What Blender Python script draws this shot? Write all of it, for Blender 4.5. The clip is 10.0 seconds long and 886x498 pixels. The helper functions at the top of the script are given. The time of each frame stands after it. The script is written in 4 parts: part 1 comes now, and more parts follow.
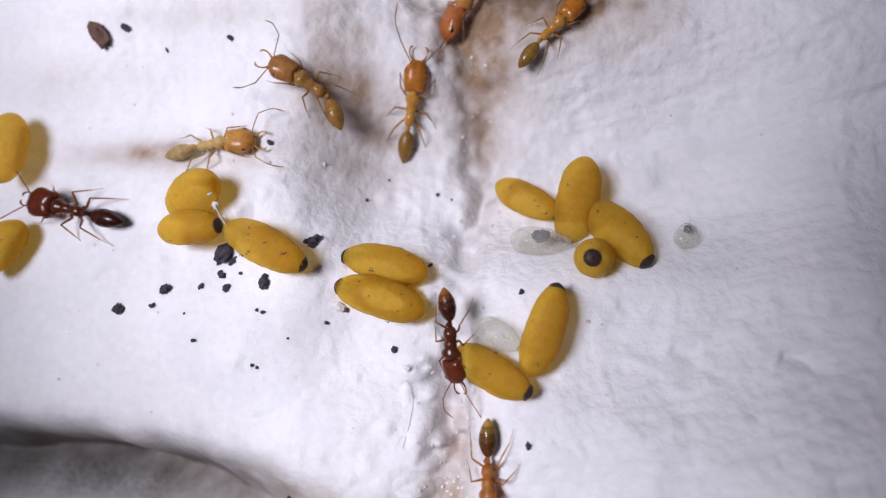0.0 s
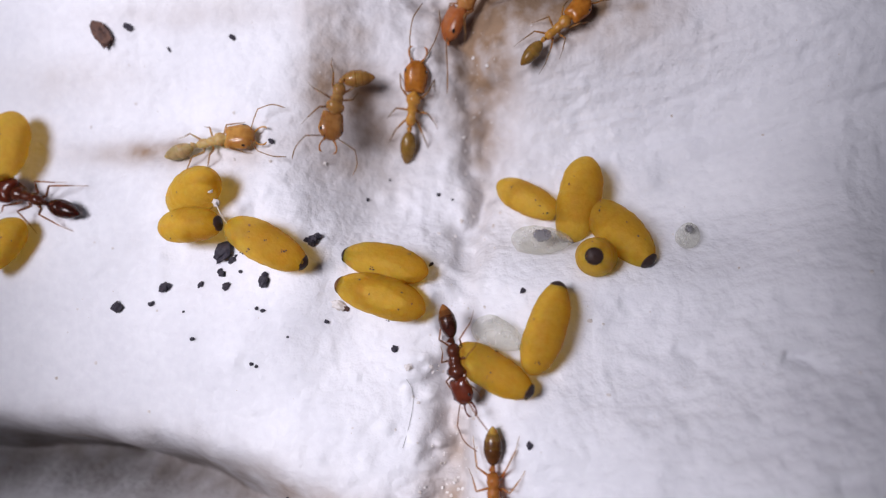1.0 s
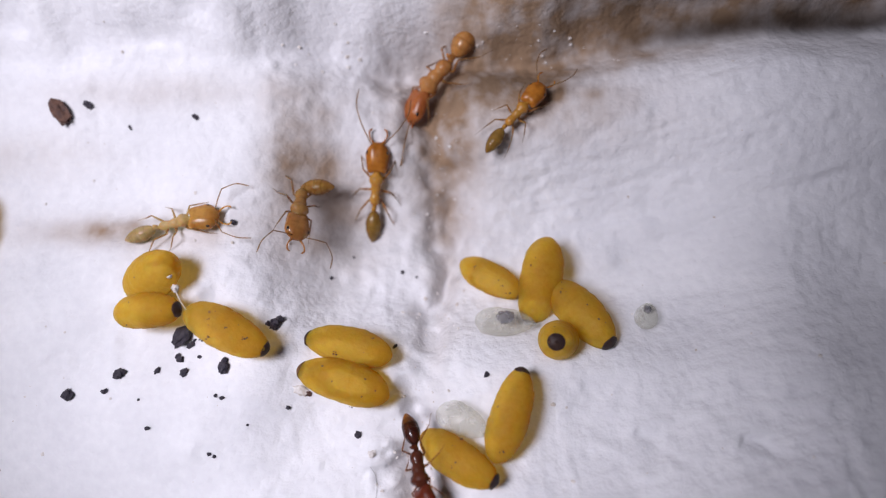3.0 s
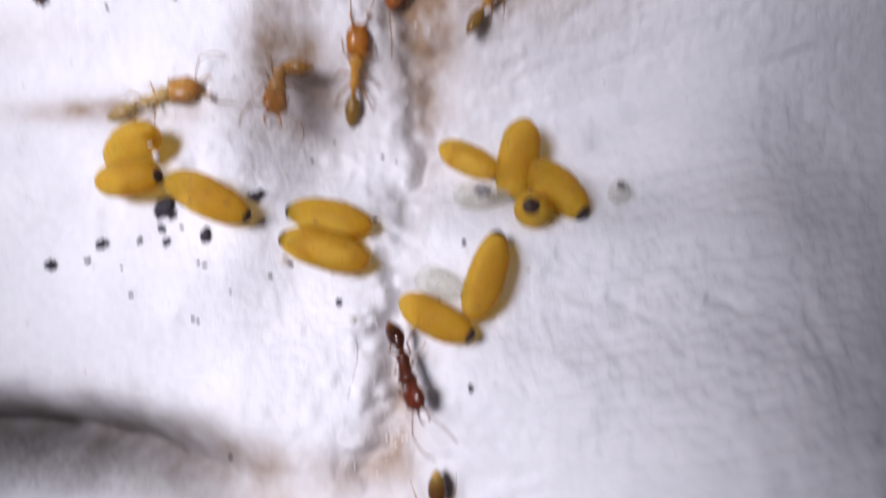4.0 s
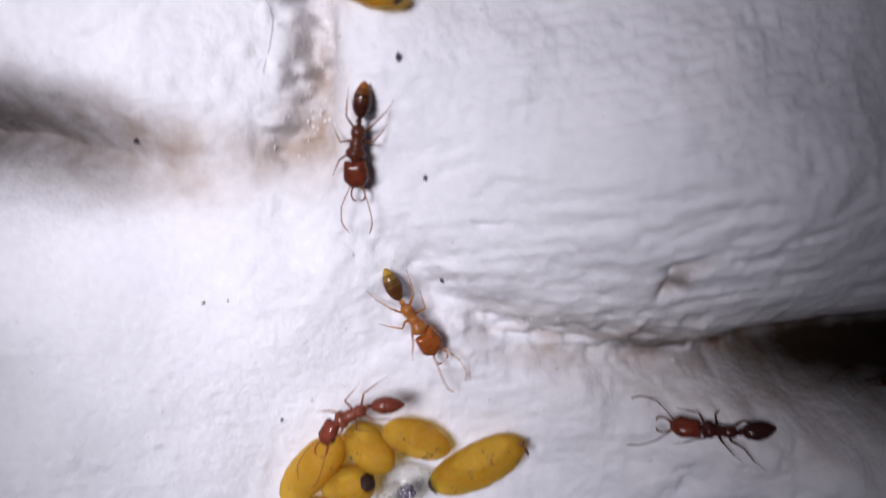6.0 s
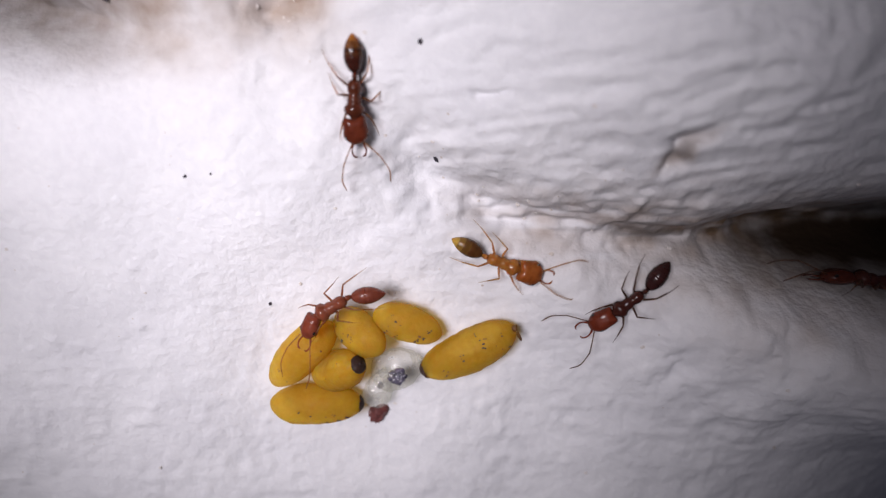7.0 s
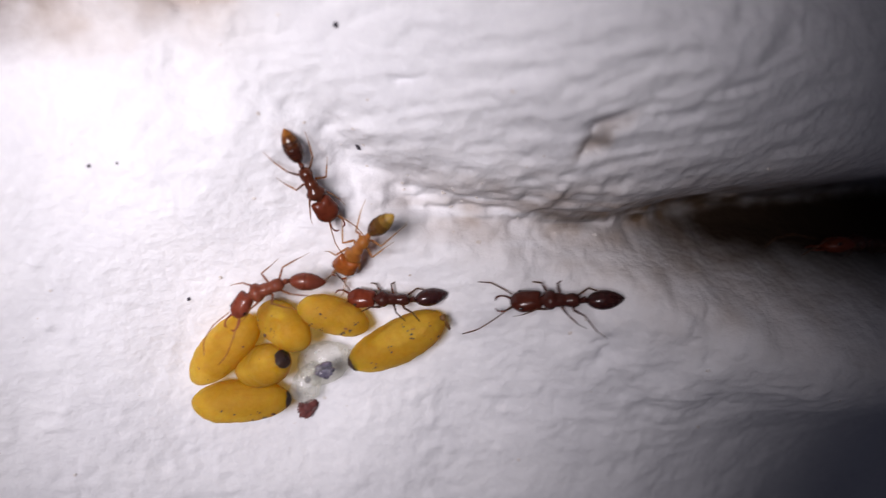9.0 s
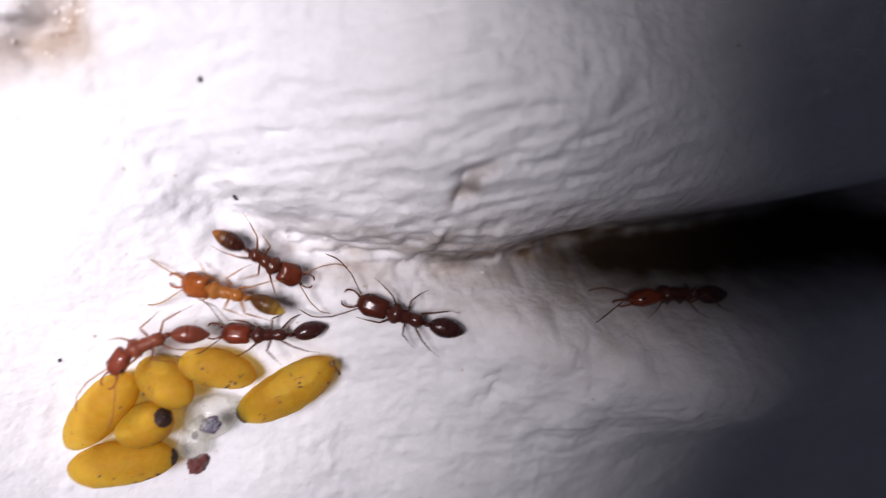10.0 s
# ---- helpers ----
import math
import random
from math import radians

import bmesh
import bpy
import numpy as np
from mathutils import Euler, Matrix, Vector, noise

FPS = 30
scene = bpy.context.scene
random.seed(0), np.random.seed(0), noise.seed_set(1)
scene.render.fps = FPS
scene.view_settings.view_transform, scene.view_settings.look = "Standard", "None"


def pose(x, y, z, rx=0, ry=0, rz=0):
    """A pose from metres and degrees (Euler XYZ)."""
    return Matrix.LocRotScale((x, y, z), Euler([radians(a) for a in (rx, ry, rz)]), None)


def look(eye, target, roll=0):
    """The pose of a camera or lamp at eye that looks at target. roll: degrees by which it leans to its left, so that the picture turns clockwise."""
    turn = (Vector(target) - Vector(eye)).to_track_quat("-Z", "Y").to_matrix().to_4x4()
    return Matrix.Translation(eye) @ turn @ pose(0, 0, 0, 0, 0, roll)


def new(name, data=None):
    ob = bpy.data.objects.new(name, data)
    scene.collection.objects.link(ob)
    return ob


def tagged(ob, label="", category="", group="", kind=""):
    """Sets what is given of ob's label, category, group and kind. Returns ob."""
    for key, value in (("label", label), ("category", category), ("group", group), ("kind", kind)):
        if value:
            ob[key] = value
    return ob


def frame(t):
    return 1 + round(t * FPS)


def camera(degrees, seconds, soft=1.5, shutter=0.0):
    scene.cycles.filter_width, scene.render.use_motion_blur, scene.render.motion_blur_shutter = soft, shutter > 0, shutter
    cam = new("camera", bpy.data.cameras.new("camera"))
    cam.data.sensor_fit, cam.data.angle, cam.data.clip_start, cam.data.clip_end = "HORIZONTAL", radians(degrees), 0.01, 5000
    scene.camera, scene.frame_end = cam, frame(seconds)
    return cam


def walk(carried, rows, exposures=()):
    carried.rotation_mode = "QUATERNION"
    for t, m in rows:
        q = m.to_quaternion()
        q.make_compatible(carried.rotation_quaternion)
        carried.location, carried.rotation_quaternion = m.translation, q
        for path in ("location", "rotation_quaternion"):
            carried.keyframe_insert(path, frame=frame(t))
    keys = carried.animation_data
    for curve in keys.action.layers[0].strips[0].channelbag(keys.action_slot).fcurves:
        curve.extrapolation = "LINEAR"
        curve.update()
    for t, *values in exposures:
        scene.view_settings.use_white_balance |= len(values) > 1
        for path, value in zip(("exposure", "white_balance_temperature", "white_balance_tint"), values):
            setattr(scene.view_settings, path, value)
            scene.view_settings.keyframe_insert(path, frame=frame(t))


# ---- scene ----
MM = 0.001


def mm(x, y, z, rx=0, ry=0, rz=0):
    """A pose from millimetres and degrees."""
    return pose(x * MM, y * MM, z * MM, rx, ry, rz)


# the camera: seconds, place in millimetres, turn in degrees
cam = camera(73.0, 10.0, 1.2, 0.5)
PATH = [
    (0, 1.13, 2.64, 25.15, 3.39, 9.14, 0.61),
    (0.5, 1.12, 2.30, 25.10, 4.02, 9.40, 0.74),
    (1, 1.06, 2.18, 25.04, 4.34, 9.09, 0.82),
    (1.5, 0.86, 2.18, 25.11, 4.49, 8.53, 0.95),
    (2, 1.04, 2.32, 25.01, 5.94, 8.23, 0.73),
    (2.5, 1.23, 3.39, 25.02, 7.41, 7.37, 0.42),
    (2.7, 1.08, 4.17, 25.14, 7.49, 6.48, 0.39),
    (3.8, 1.50, 2.40, 25.67, 8.89, 5.17, -0.57),
    (4, 1.44, -0.24, 25.44, 5.08, 4.35, 0.11),
    (4.5, 1.67, -1.87, 24.96, 0.96, 2.59, 0.45),
    (5, 1.63, -2.43, 24.40, -3.83, 1.66, 1.00),
    (5.5, 1.74, -3.69, 24.20, -7.26, 0.59, 1.47),
    (6, 1.35, -6.04, 24.44, -11.91, -2.67, 1.82),
    (6.2, 1.57, -6.83, 24.01, -14.01, -2.57, 2.28),
    (7.3, 1.12, -8.81, 24.11, -18.24, -4.18, 2.91),
    (7.5, 1.23, -8.79, 24.10, -18.42, -4.38, 3.00),
    (8, 1.15, -9.19, 23.86, -18.99, -4.79, 3.13),
    (8.5, 1.52, -9.30, 24.06, -18.81, -6.19, 3.26),
    (9, 2.34, -8.93, 23.95, -18.46, -8.35, 3.24),
    (9.5, 3.66, -8.54, 24.00, -17.56, -10.39, 3.30),
    (10, 4.47, -7.63, 24.29, -16.80, -14.77, 2.87),
]
walk(cam, [(row[0], mm(*row[1:])) for row in PATH], [(0, 0, 6500, 10), (2.7, -0.08, 6500, 10), (3.8, 0.07, 6500, 10), (5.5, -0.04, 6500, 10), (6.2, -0.02, 6550, 10), (7.3, 0.03, 6950, 10), (8.5, 0.09, 6950, 10), (9.5, 0.24, 6950, 10), (10, 0.4, 6950, 10)])

cam.data.dof.use_dof, cam.data.dof.focus_distance, cam.data.dof.aperture_fstop = True, 25.6 * MM, 30.0

# dim room, and the two cool white lamp heads beside the nest
world = bpy.data.worlds.new("room")
scene.world = world
world.use_nodes = True
world.node_tree.nodes["Background"].inputs["Color"].default_value = (0.62, 0.66, 1.0, 1)
world.node_tree.nodes["Background"].inputs["Strength"].default_value = 0.03
for eye, aim, power, cone, blend in (((-29.5, 10.6, 60.0), (-10.6, 18.0, 0), 0.190, 49, 0.40), ((-27.0, 4.0, 64.0), (-3.9, -17.8, 0), 0.272, 28.5, 0.5)):
    lamp = new("work_lamp", bpy.data.lights.new("work_lamp", "SPOT"))
    lamp.data.spot_size, lamp.data.spot_blend, lamp.data.shadow_soft_size = radians(cone), blend, 14 * MM
    lamp.data.energy, lamp.data.color = power, (0.97, 0.935, 1.055)
    lamp.matrix_world = look(Vector(eye) * MM, Vector(aim) * MM)


# ---- the plaster floor: heights in millimetres over a plan in millimetres ----
LATTICE = np.random.RandomState(7).rand(256, 256)


def value_noise(x, y):
    """Smooth noise between -1 and 1 with cells of one unit."""
    x, y = np.asarray(x, float), np.asarray(y, float)
    i, j = np.floor(x).astype(int), np.floor(y).astype(int)
    u, v = x - i, y - j
    u, v = u * u * u * (u * (6 * u - 15) + 10), v * v * v * (v * (6 * v - 15) + 10)
    a, b = LATTICE[i % 256, j % 256], LATTICE[(i + 1) % 256, j % 256]
    c, d = LATTICE[i % 256, (j + 1) % 256], LATTICE[(i + 1) % 256, (j + 1) % 256]
    return 2 * ((a * (1 - u) + b * u) * (1 - v) + (c * (1 - u) + d * u) * v) - 1


def hill(x, y, cx, cy, sx, sy, turn=0.0):
    c, s = math.cos(radians(turn)), math.sin(radians(turn))
    u, v = (x - cx) * c + (y - cy) * s, (y - cy) * c - (x - cx) * s
    return np.exp(-0.5 * ((u / sx) ** 2 + (v / sy) ** 2))


def step(a, b, v):
    u = np.clip((v - a) / (b - a), 0, 1)
    return u * u * (3 - 2 * u)


def groove(x, y, line):
    """A channel along a line of (x, y, depth, width): how deep it cuts."""
    cut = np.zeros(np.broadcast(x, y).shape)
    for (ax, ay, ad, aw), (bx, by, bd, bw) in zip(line, line[1:]):
        dx, dy = bx - ax, by - ay
        u = np.clip(((x - ax) * dx + (y - ay) * dy) / (dx * dx + dy * dy), 0, 1)
        far = np.hypot(x - ax - u * dx, y - ay - u * dy)
        cut = np.maximum(cut, (ad + (bd - ad) * u) * np.exp(-((far / (aw + (bw - aw) * u)) ** 2)))
    return cut


UPPER_VALLEY = ((-3.4, 17, 2.0, 1.6), (-2.0, 13.5, 1.5, 1.2), (-1.7, 10.5, 1.3, 1.1), (-1.65, 8, 1.4, 0.95), (-1.9, 5.5, 1.2, 0.85), (-2.2, 3, 0.8, 0.7))
MID_CREVICE = ((-2.4, 0.8, 1.0, 0.7), (-2.8, -2.2, 1.9, 0.85), (-2.2, -4.6, 1.8, 0.95), (-3.3, -7.0, 1.1, 1.1))
FOOT_GROOVE = ((-0.4, -10, 0.2, 1.2), (2.4, -13.2, 1.5, 1.3), (6.3, -15.3, 1.5, 1.2), (11.2, -15.9, 2.0, 1.3), (15.0, -16.0, 3.2, 1.5), (19.5, -15.9, 6, 2.1), (40, -15.0, 10, 3.2))
TOP_CREASE = ((-10, 17.4, 0.2, 0.9), (-3, 17.3, 0.8, 0.9), (2.5, 17.3, 1.4, 1.1), (8, 18.4, 1.8, 1.6), (18, 18.8, 2.2, 2.0))
GOUGE = ((10.5, -12.5, 0.1, 0.2), (10.8, -11.8, 0.55, 0.3), (11.3, -11.6, 0.8, 0.34), (11.35, -11.0, 0.6, 0.24), (11.9, -10.8, 0.45, 0.26), (12.3, -10.3, 0.1, 0.15))

CRACK = ((12.9, -18.6, 0.1, 0.2), (13.3, -19.1, 0.22, 0.4), (13.9, -20.0, 0.12, 0.3), (14.2, -21.4, 0.4, 0.55), (13.6, -22.4, 0.12, 0.4))
SCRATCH = ((3.7, -9.8, 0.1, 0.12), (4.1, -9.95, 0.3, 0.14), (4.6, -10.0, 0.3, 0.12), (5.1, -9.95, 0.08, 0.1))


def rim(x):
    """Where the cliff below the left mound breaks off."""
    return -7.7 + 3.4 * (1 - np.exp((np.minimum(x, -2.5) + 2.5) / 9)) + 0.35 * value_noise(x / 2.2, 0.5) + 0.04 * value_noise(x / 0.6, 7.5)


def lie(x, y):
    """The broad form of the floor."""
    z = 0.8 * hill(x, y, -13, 1.0, 5.5, 4.0) + 0.5 * hill(x, y, 1, -3.5, 3, 3) + 0.6 * hill(x, y, 0.8, 1.2, 2, 2.2)
    z = z - 0.85 * step(-10, -6.5, x) * step(-4, 0.5, y) * step(14, 8, x)
    z = z - 2.8 * step(2.4, 6.4, y) * step(-11, -5, x) * (1 - 0.5 * step(6, 14, x)) * (1 - 0.75 * step(9.5, 14, y)) - 0.5 * step(5, 10, y)
    z = z + 4.4 * hill(x, y, 12, -8, 5.6, 4.4, -8) + 3.2 * hill(x, y, 27, -9, 9, 4.2)
    z = z - 1.1 * hill(x, y, 1, -22, 9, 5) + 5.0 * hill(x, y, 27, -20.5, 8, 3.0) - 3.5 * step(14, 36, x) * step(-22, -34, y)
    z = z + 1.0 * hill(x, y, -11, -12.0, 8, 4.0)
    z = z + 2.6 * step(17.2, 20.5, y - 1.5 * step(2, 9, x) + 0.25 * np.sin(x * 0.9) + 0.5 * value_noise(x / 1.6, y / 1.6)) - 0.6 * hill(x, y, -20, 11, 4.5, 2.2)
    edge = rim(x)
    drop = (0.5 + 4.6 * step(-4, -17, x)) * step(-1.5, -4, x)
    x = x + 0.45 * value_noise(x / 1.2 + 3, y / 1.2) + 0.2 * value_noise(x / 0.5, y / 0.5 + 8)
    for line in (UPPER_VALLEY, MID_CREVICE, FOOT_GROOVE, TOP_CREASE, GOUGE):
        z = z - groove(x, y, line)
    # the cliff below the left mound: sheer above, easing off below
    return z - drop * step(-1.1, 3.0, edge - y) * np.exp(-np.maximum(edge - y - 2.2, 0) / 2.6) - 2.2 * hill(x, y, -21, -7.0, 3.0, 0.9, -4)


def relief(x, y):
    """Lumps, trowel marks and crumbs on the plaster."""
    warp = 0.8 * value_noise(x / 3.1, y / 3.1)
    patch = 0.4 + 0.8 * step(-0.25, 0.55, value_noise(x / 6.3 + 40, y / 5.1 + 11))
    smooth = 1 - 0.85 * hill(x, y, -9.5, -16.5, 8, 6)
    patch = patch * smooth
    patch = patch * (1 - 0.7 * step(-1.5, 1.5, x) * step(1, 4, y)) + 0.7 * hill(x, y, -4.5, 5, 2.6, 4.0)
    rubble = 1.0 * hill(x, y, -3.0, -4.2, 1.3, 3.2) + 0.7 * hill(x, y, -2.2, 1.6, 1.2, 2.0) + 0.6 * hill(x, y, -4, 17.4, 5, 1.0) + 0.9 * hill(x, y, 9, -14.4, 5, 1.2, -3)
    z = 0.26 * value_noise(x / 4.1 + 9, y / 3.7 + 4) + 0.07 * smooth * value_noise(x / 1.7 + warp, y / 1.5)
    z = z - (0.03 * smooth + 0.07 * patch + 0.28 * rubble) * np.abs(value_noise(x / 1.05 + 12 + warp, y / 0.95))
    z = z + (0.012 + 0.03 * patch + 0.12 * rubble) * value_noise(x / 0.5 + 31, y / 0.46 + warp)
    z = z - (0.01 + 0.02 * patch + 0.08 * rubble) * np.abs(value_noise(x / 0.3 + 2 * warp, y / 0.28 + 17))
    drawn = hill(x, y, 12.5, -8.0, 8, 7) + 0.6 * hill(x, y, 9, 11, 8, 4.5)
    lean = y - 0.24 * x
    z = z + 1.7 * drawn * (0.06 * value_noise(x / 4.2 + 3, lean / 0.8 + 0.5 * warp) - 0.06 * np.abs(value_noise(x / 4.0, lean / 0.42 + warp)) - 0.05 * np.abs(value_noise(x / 0.55 + warp, y / 0.42)) + 0.05 * value_noise(x / 2.2, lean / 0.26 + 0.6 * warp) - 0.09 * step(0.3, 0.8, value_noise(x / 1.4 + 21, lean / 0.6 + 5)))
    foot = step(1, 5, x) * np.exp(-(((y + 14.7 + 0.03 * x) / 1.4) ** 2))
    z = z - foot * (0.34 * np.abs(value_noise(x / 2.6 + 5, (y + 0.04 * x) / 0.42)) + 0.08 * np.abs(value_noise(x / 0.5, y / 0.3)))
    z = z - 0.08 * drawn * np.abs(value_noise(x / 0.36 + warp, lean / 0.27 + 9))
    lumpy = hill(x, y, 19, -21, 5.5, 3.6)
    z = z + lumpy * (0.34 * value_noise(x / 1.5 + 15, y / 1.3) + 0.16 * np.abs(value_noise(x / 0.7, y / 0.62 + 33)))
    z = z + 0.10 * foot * value_noise(x / 1.6 + 50, (y + 0.05 * x) / 0.21)
    wx, wy = x + 0.3 * value_noise(x / 0.5 + 4, y / 0.5), y + 0.3 * value_noise(x / 0.5, y / 0.5 + 9)
    z = z - groove(wx, wy, CRACK) - groove(wx, wy, SCRATCH) - 0.3 * hill(wx, wy, 7.2, -0.5, 0.5, 0.28) - 0.35 * hill(wx, wy, 11.0, -0.3, 0.7, 0.25) - 0.2 * hill(wx, wy, 8.6, -12.4, 0.6, 0.25)
    crumb = value_noise(x / 0.75 + 50, y / 0.7 + 80)
    return z + (0.12 + 0.5 * rubble) * np.clip(crumb - 0.45, 0, 1) * (0.4 + step(0.0, 0.6, value_noise(x / 5 + 70, y / 5)))


def height(x, y):
    return lie(x, y) + relief(x, y)


# ---- materials ----
def material(name, colour, rough=0.5, second=None, grain=2500.0, bump=0.15, blotch=500.0, depth=0.0, coat=0.0, ior=1.38, scatter=(1.0, 0.6, 0.3), reach=0.5, rise=0.06, gloss=0.5, mottle=0.175, thin=0.0, glow=(1.0, 1.0, 1.0)):
    """A surface of two mottled tones with a fine relief; depth: light that seeps through; thin: light that passes a thin wall."""
    m = bpy.data.materials.new(name)
    m.use_nodes = True
    nodes, links = m.node_tree.nodes, m.node_tree.links
    skin = nodes["Principled BSDF"]
    where = nodes.new("ShaderNodeTexCoord")
    fine, broad = nodes.new("ShaderNodeTexNoise"), nodes.new("ShaderNodeTexNoise")
    fine.inputs["Scale"].default_value, broad.inputs["Scale"].default_value = grain, blotch
    fine.inputs["Detail"].default_value, broad.inputs["Detail"].default_value = 6, 3
    blend = nodes.new("ShaderNodeMix")
    blend.data_type = "RGBA"
    second = second or tuple(c * 0.6 for c in colour)
    blend.inputs["A"].default_value, blend.inputs["B"].default_value = (*colour, 1), (*second, 1)
    ramp = nodes.new("ShaderNodeMapRange")
    ramp.inputs["From Min"].default_value, ramp.inputs["From Max"].default_value = 0.525 - mottle, 0.525 + mottle
    both = nodes.new("ShaderNodeMath")
    both.operation = "MULTIPLY_ADD"
    both.inputs[1].default_value = 0.4
    for tex in (fine, broad):
        links.new(where.outputs["Object"], tex.inputs["Vector"])
    less = nodes.new("ShaderNodeMath")
    less.operation = "MULTIPLY"
    less.inputs[1].default_value = 0.6
    links.new(broad.outputs["Fac"], less.inputs[0])
    links.new(fine.outputs["Fac"], both.inputs[0])
    links.new(less.outputs[0], both.inputs[2])
    links.new(both.outputs[0], ramp.inputs["Value"])
    links.new(ramp.outputs["Result"], blend.inputs["Factor"])
    links.new(blend.outputs["Result"], skin.inputs["Base Color"])
    relief_node = nodes.new("ShaderNodeBump")
    relief_node.inputs["Strength"].default_value, relief_node.inputs["Distance"].default_value = bump, rise * MM
    links.new(fine.outputs["Fac"], relief_node.inputs["Height"])
    links.new(relief_node.outputs["Normal"], skin.inputs["Normal"])
    skin.inputs["Roughness"].default_value = rough
    skin.inputs["Coat Weight"].default_value, skin.inputs["Coat Roughness"].default_value = coat, 0.06
    skin.inputs["Subsurface Weight"].default_value = depth
    skin.inputs["Subsurface Radius"].default_value, skin.inputs["Subsurface Scale"].default_value = scatter, reach * MM
    skin.inputs["IOR"].default_value = ior
    skin.inputs["Specular IOR Level"].default_value = gloss
    if thin > 0:
        # a thin wall lets part of the light pass straight through, tinted
        clear_wall, both_walls = nodes.new("ShaderNodeBsdfTransparent"), nodes.new("ShaderNodeMixShader")
        clear_wall.inputs["Color"].default_value = (*glow, 1)
        both_walls.inputs["Fac"].default_value = thin
        links.new(skin.outputs["BSDF"], both_walls.inputs[1])
        links.new(clear_wall.outputs["BSDF"], both_walls.inputs[2])
        links.new(both_walls.outputs["Shader"], nodes["Material Output"].inputs["Surface"])
    return m


def plaster_material():
    """White plaster: chalky, with brown dirt and painted shade carried by the mesh's own layers."""
    m = material("plaster", (0.83, 0.83, 0.85), 0.9, (0.72, 0.72, 0.75), 2600, 0.8, 260, rise=0.12)
    nodes, links = m.node_tree.nodes, m.node_tree.links
    skin = nodes["Principled BSDF"]
    plain = skin.inputs["Base Color"].links[0].from_socket
    # brown layer: trodden dirt and the shade painted along with it
    soil = nodes.new("ShaderNodeAttribute")
    soil.attribute_name = "soil"
    speck = nodes.new("ShaderNodeTexNoise")
    speck.inputs["Scale"].default_value, speck.inputs["Detail"].default_value = 700, 8
    links.new(nodes["Texture Coordinate"].outputs["Object"], speck.inputs["Vector"])
    much = nodes.new("ShaderNodeMath")
    much.operation = "MULTIPLY"
    links.new(soil.outputs["Fac"], much.inputs[0])
    links.new(speck.outputs["Fac"], much.inputs[1])
    more = nodes.new("ShaderNodeMath")
    more.operation, more.use_clamp = "MULTIPLY", True
    more.inputs[1].default_value = 1.9
    links.new(much.outputs[0], more.inputs[0])
    stain_shade = nodes.new("ShaderNodeMix")
    stain_shade.data_type = "RGBA"
    stain_shade.inputs["B"].default_value = (0.31, 0.21, 0.135, 1)
    links.new(plain, stain_shade.inputs["A"])
    links.new(more.outputs[0], stain_shade.inputs["Factor"])
    links.new(stain_shade.outputs["Result"], skin.inputs["Base Color"])
    skin.inputs["Specular IOR Level"].default_value = 0.2
    # near-black layer: dark earth plus shade painted into crevices, ledge and cliff foot
    earth_shade = nodes.new("ShaderNodeAttribute")
    earth_shade.attribute_name = "earth_shade"
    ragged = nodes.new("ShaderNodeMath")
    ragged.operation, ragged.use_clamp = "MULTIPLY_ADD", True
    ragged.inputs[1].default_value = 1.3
    links.new(earth_shade.outputs["Fac"], ragged.inputs[0])
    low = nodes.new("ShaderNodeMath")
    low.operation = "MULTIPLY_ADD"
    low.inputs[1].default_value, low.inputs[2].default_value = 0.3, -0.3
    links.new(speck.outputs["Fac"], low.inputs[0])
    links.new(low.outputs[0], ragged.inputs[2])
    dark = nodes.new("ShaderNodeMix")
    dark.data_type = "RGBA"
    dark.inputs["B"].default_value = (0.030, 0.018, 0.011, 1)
    links.new(stain_shade.outputs["Result"], dark.inputs["A"])
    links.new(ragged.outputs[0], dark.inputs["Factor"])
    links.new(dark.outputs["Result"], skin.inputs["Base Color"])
    return m


PLASTER = plaster_material()
SILK = material("cocoon silk", (0.60, 0.385, 0.058), 0.36, (0.45, 0.255, 0.026), 4200, 0.8, 420, depth=0.85, thin=0.47, glow=(1.0, 0.79, 0.27), ior=1.15, scatter=(1.0, 0.5, 0.10), reach=1.8, rise=0.09, gloss=0.45)
SILK_PALE = material("pale cocoon silk", (0.63, 0.415, 0.070), 0.36, (0.48, 0.28, 0.032), 4200, 0.8, 420, depth=0.85, thin=0.51, glow=(1.0, 0.80, 0.31), ior=1.15, scatter=(1.0, 0.5, 0.10), reach=1.8, rise=0.09, gloss=0.45)
MECONIUM = material("dark cocoon tip", (0.022, 0.012, 0.014), 0.55, (0.05, 0.025, 0.015), 4000, 0.6)
MECONIUM_BROWN = material("brown cocoon tip", (0.17, 0.075, 0.02), 0.55, (0.09, 0.04, 0.015), 4000, 0.6)
GRIT = material("dark soil", (0.026, 0.022, 0.036), 0.7, (0.075, 0.066, 0.075), 6000, 0.8, 2500)
GRIT_BROWN = material("brown soil", (0.16, 0.085, 0.06), 0.75, (0.05, 0.03, 0.03), 6000, 0.8, 2500)
CRUMB = material("white crumb", (0.80, 0.78, 0.77), 0.85, (0.46, 0.38, 0.31), 4000, 0.6, 2500)
LARVA_SKIN = material("larva skin", (0.88, 0.87, 0.82), 0.20, (0.74, 0.73, 0.66), 2600, 0.9, 1300, depth=0.4, coat=1.0, ior=1.2, scatter=(1.0, 0.95, 0.85), reach=1.6, rise=0.12, thin=0.82, glow=(0.93, 0.93, 0.90))
GUT = material("larva gut", (0.03, 0.026, 0.045), 0.14, (0.16, 0.14, 0.22), 5000, 0.9, 3000, coat=1.0, ior=2.1, rise=0.12)
HUSK = material("shed skin", (0.16, 0.05, 0.045), 0.5, (0.07, 0.02, 0.02), 5000, 0.6, 2500, coat=0.2)
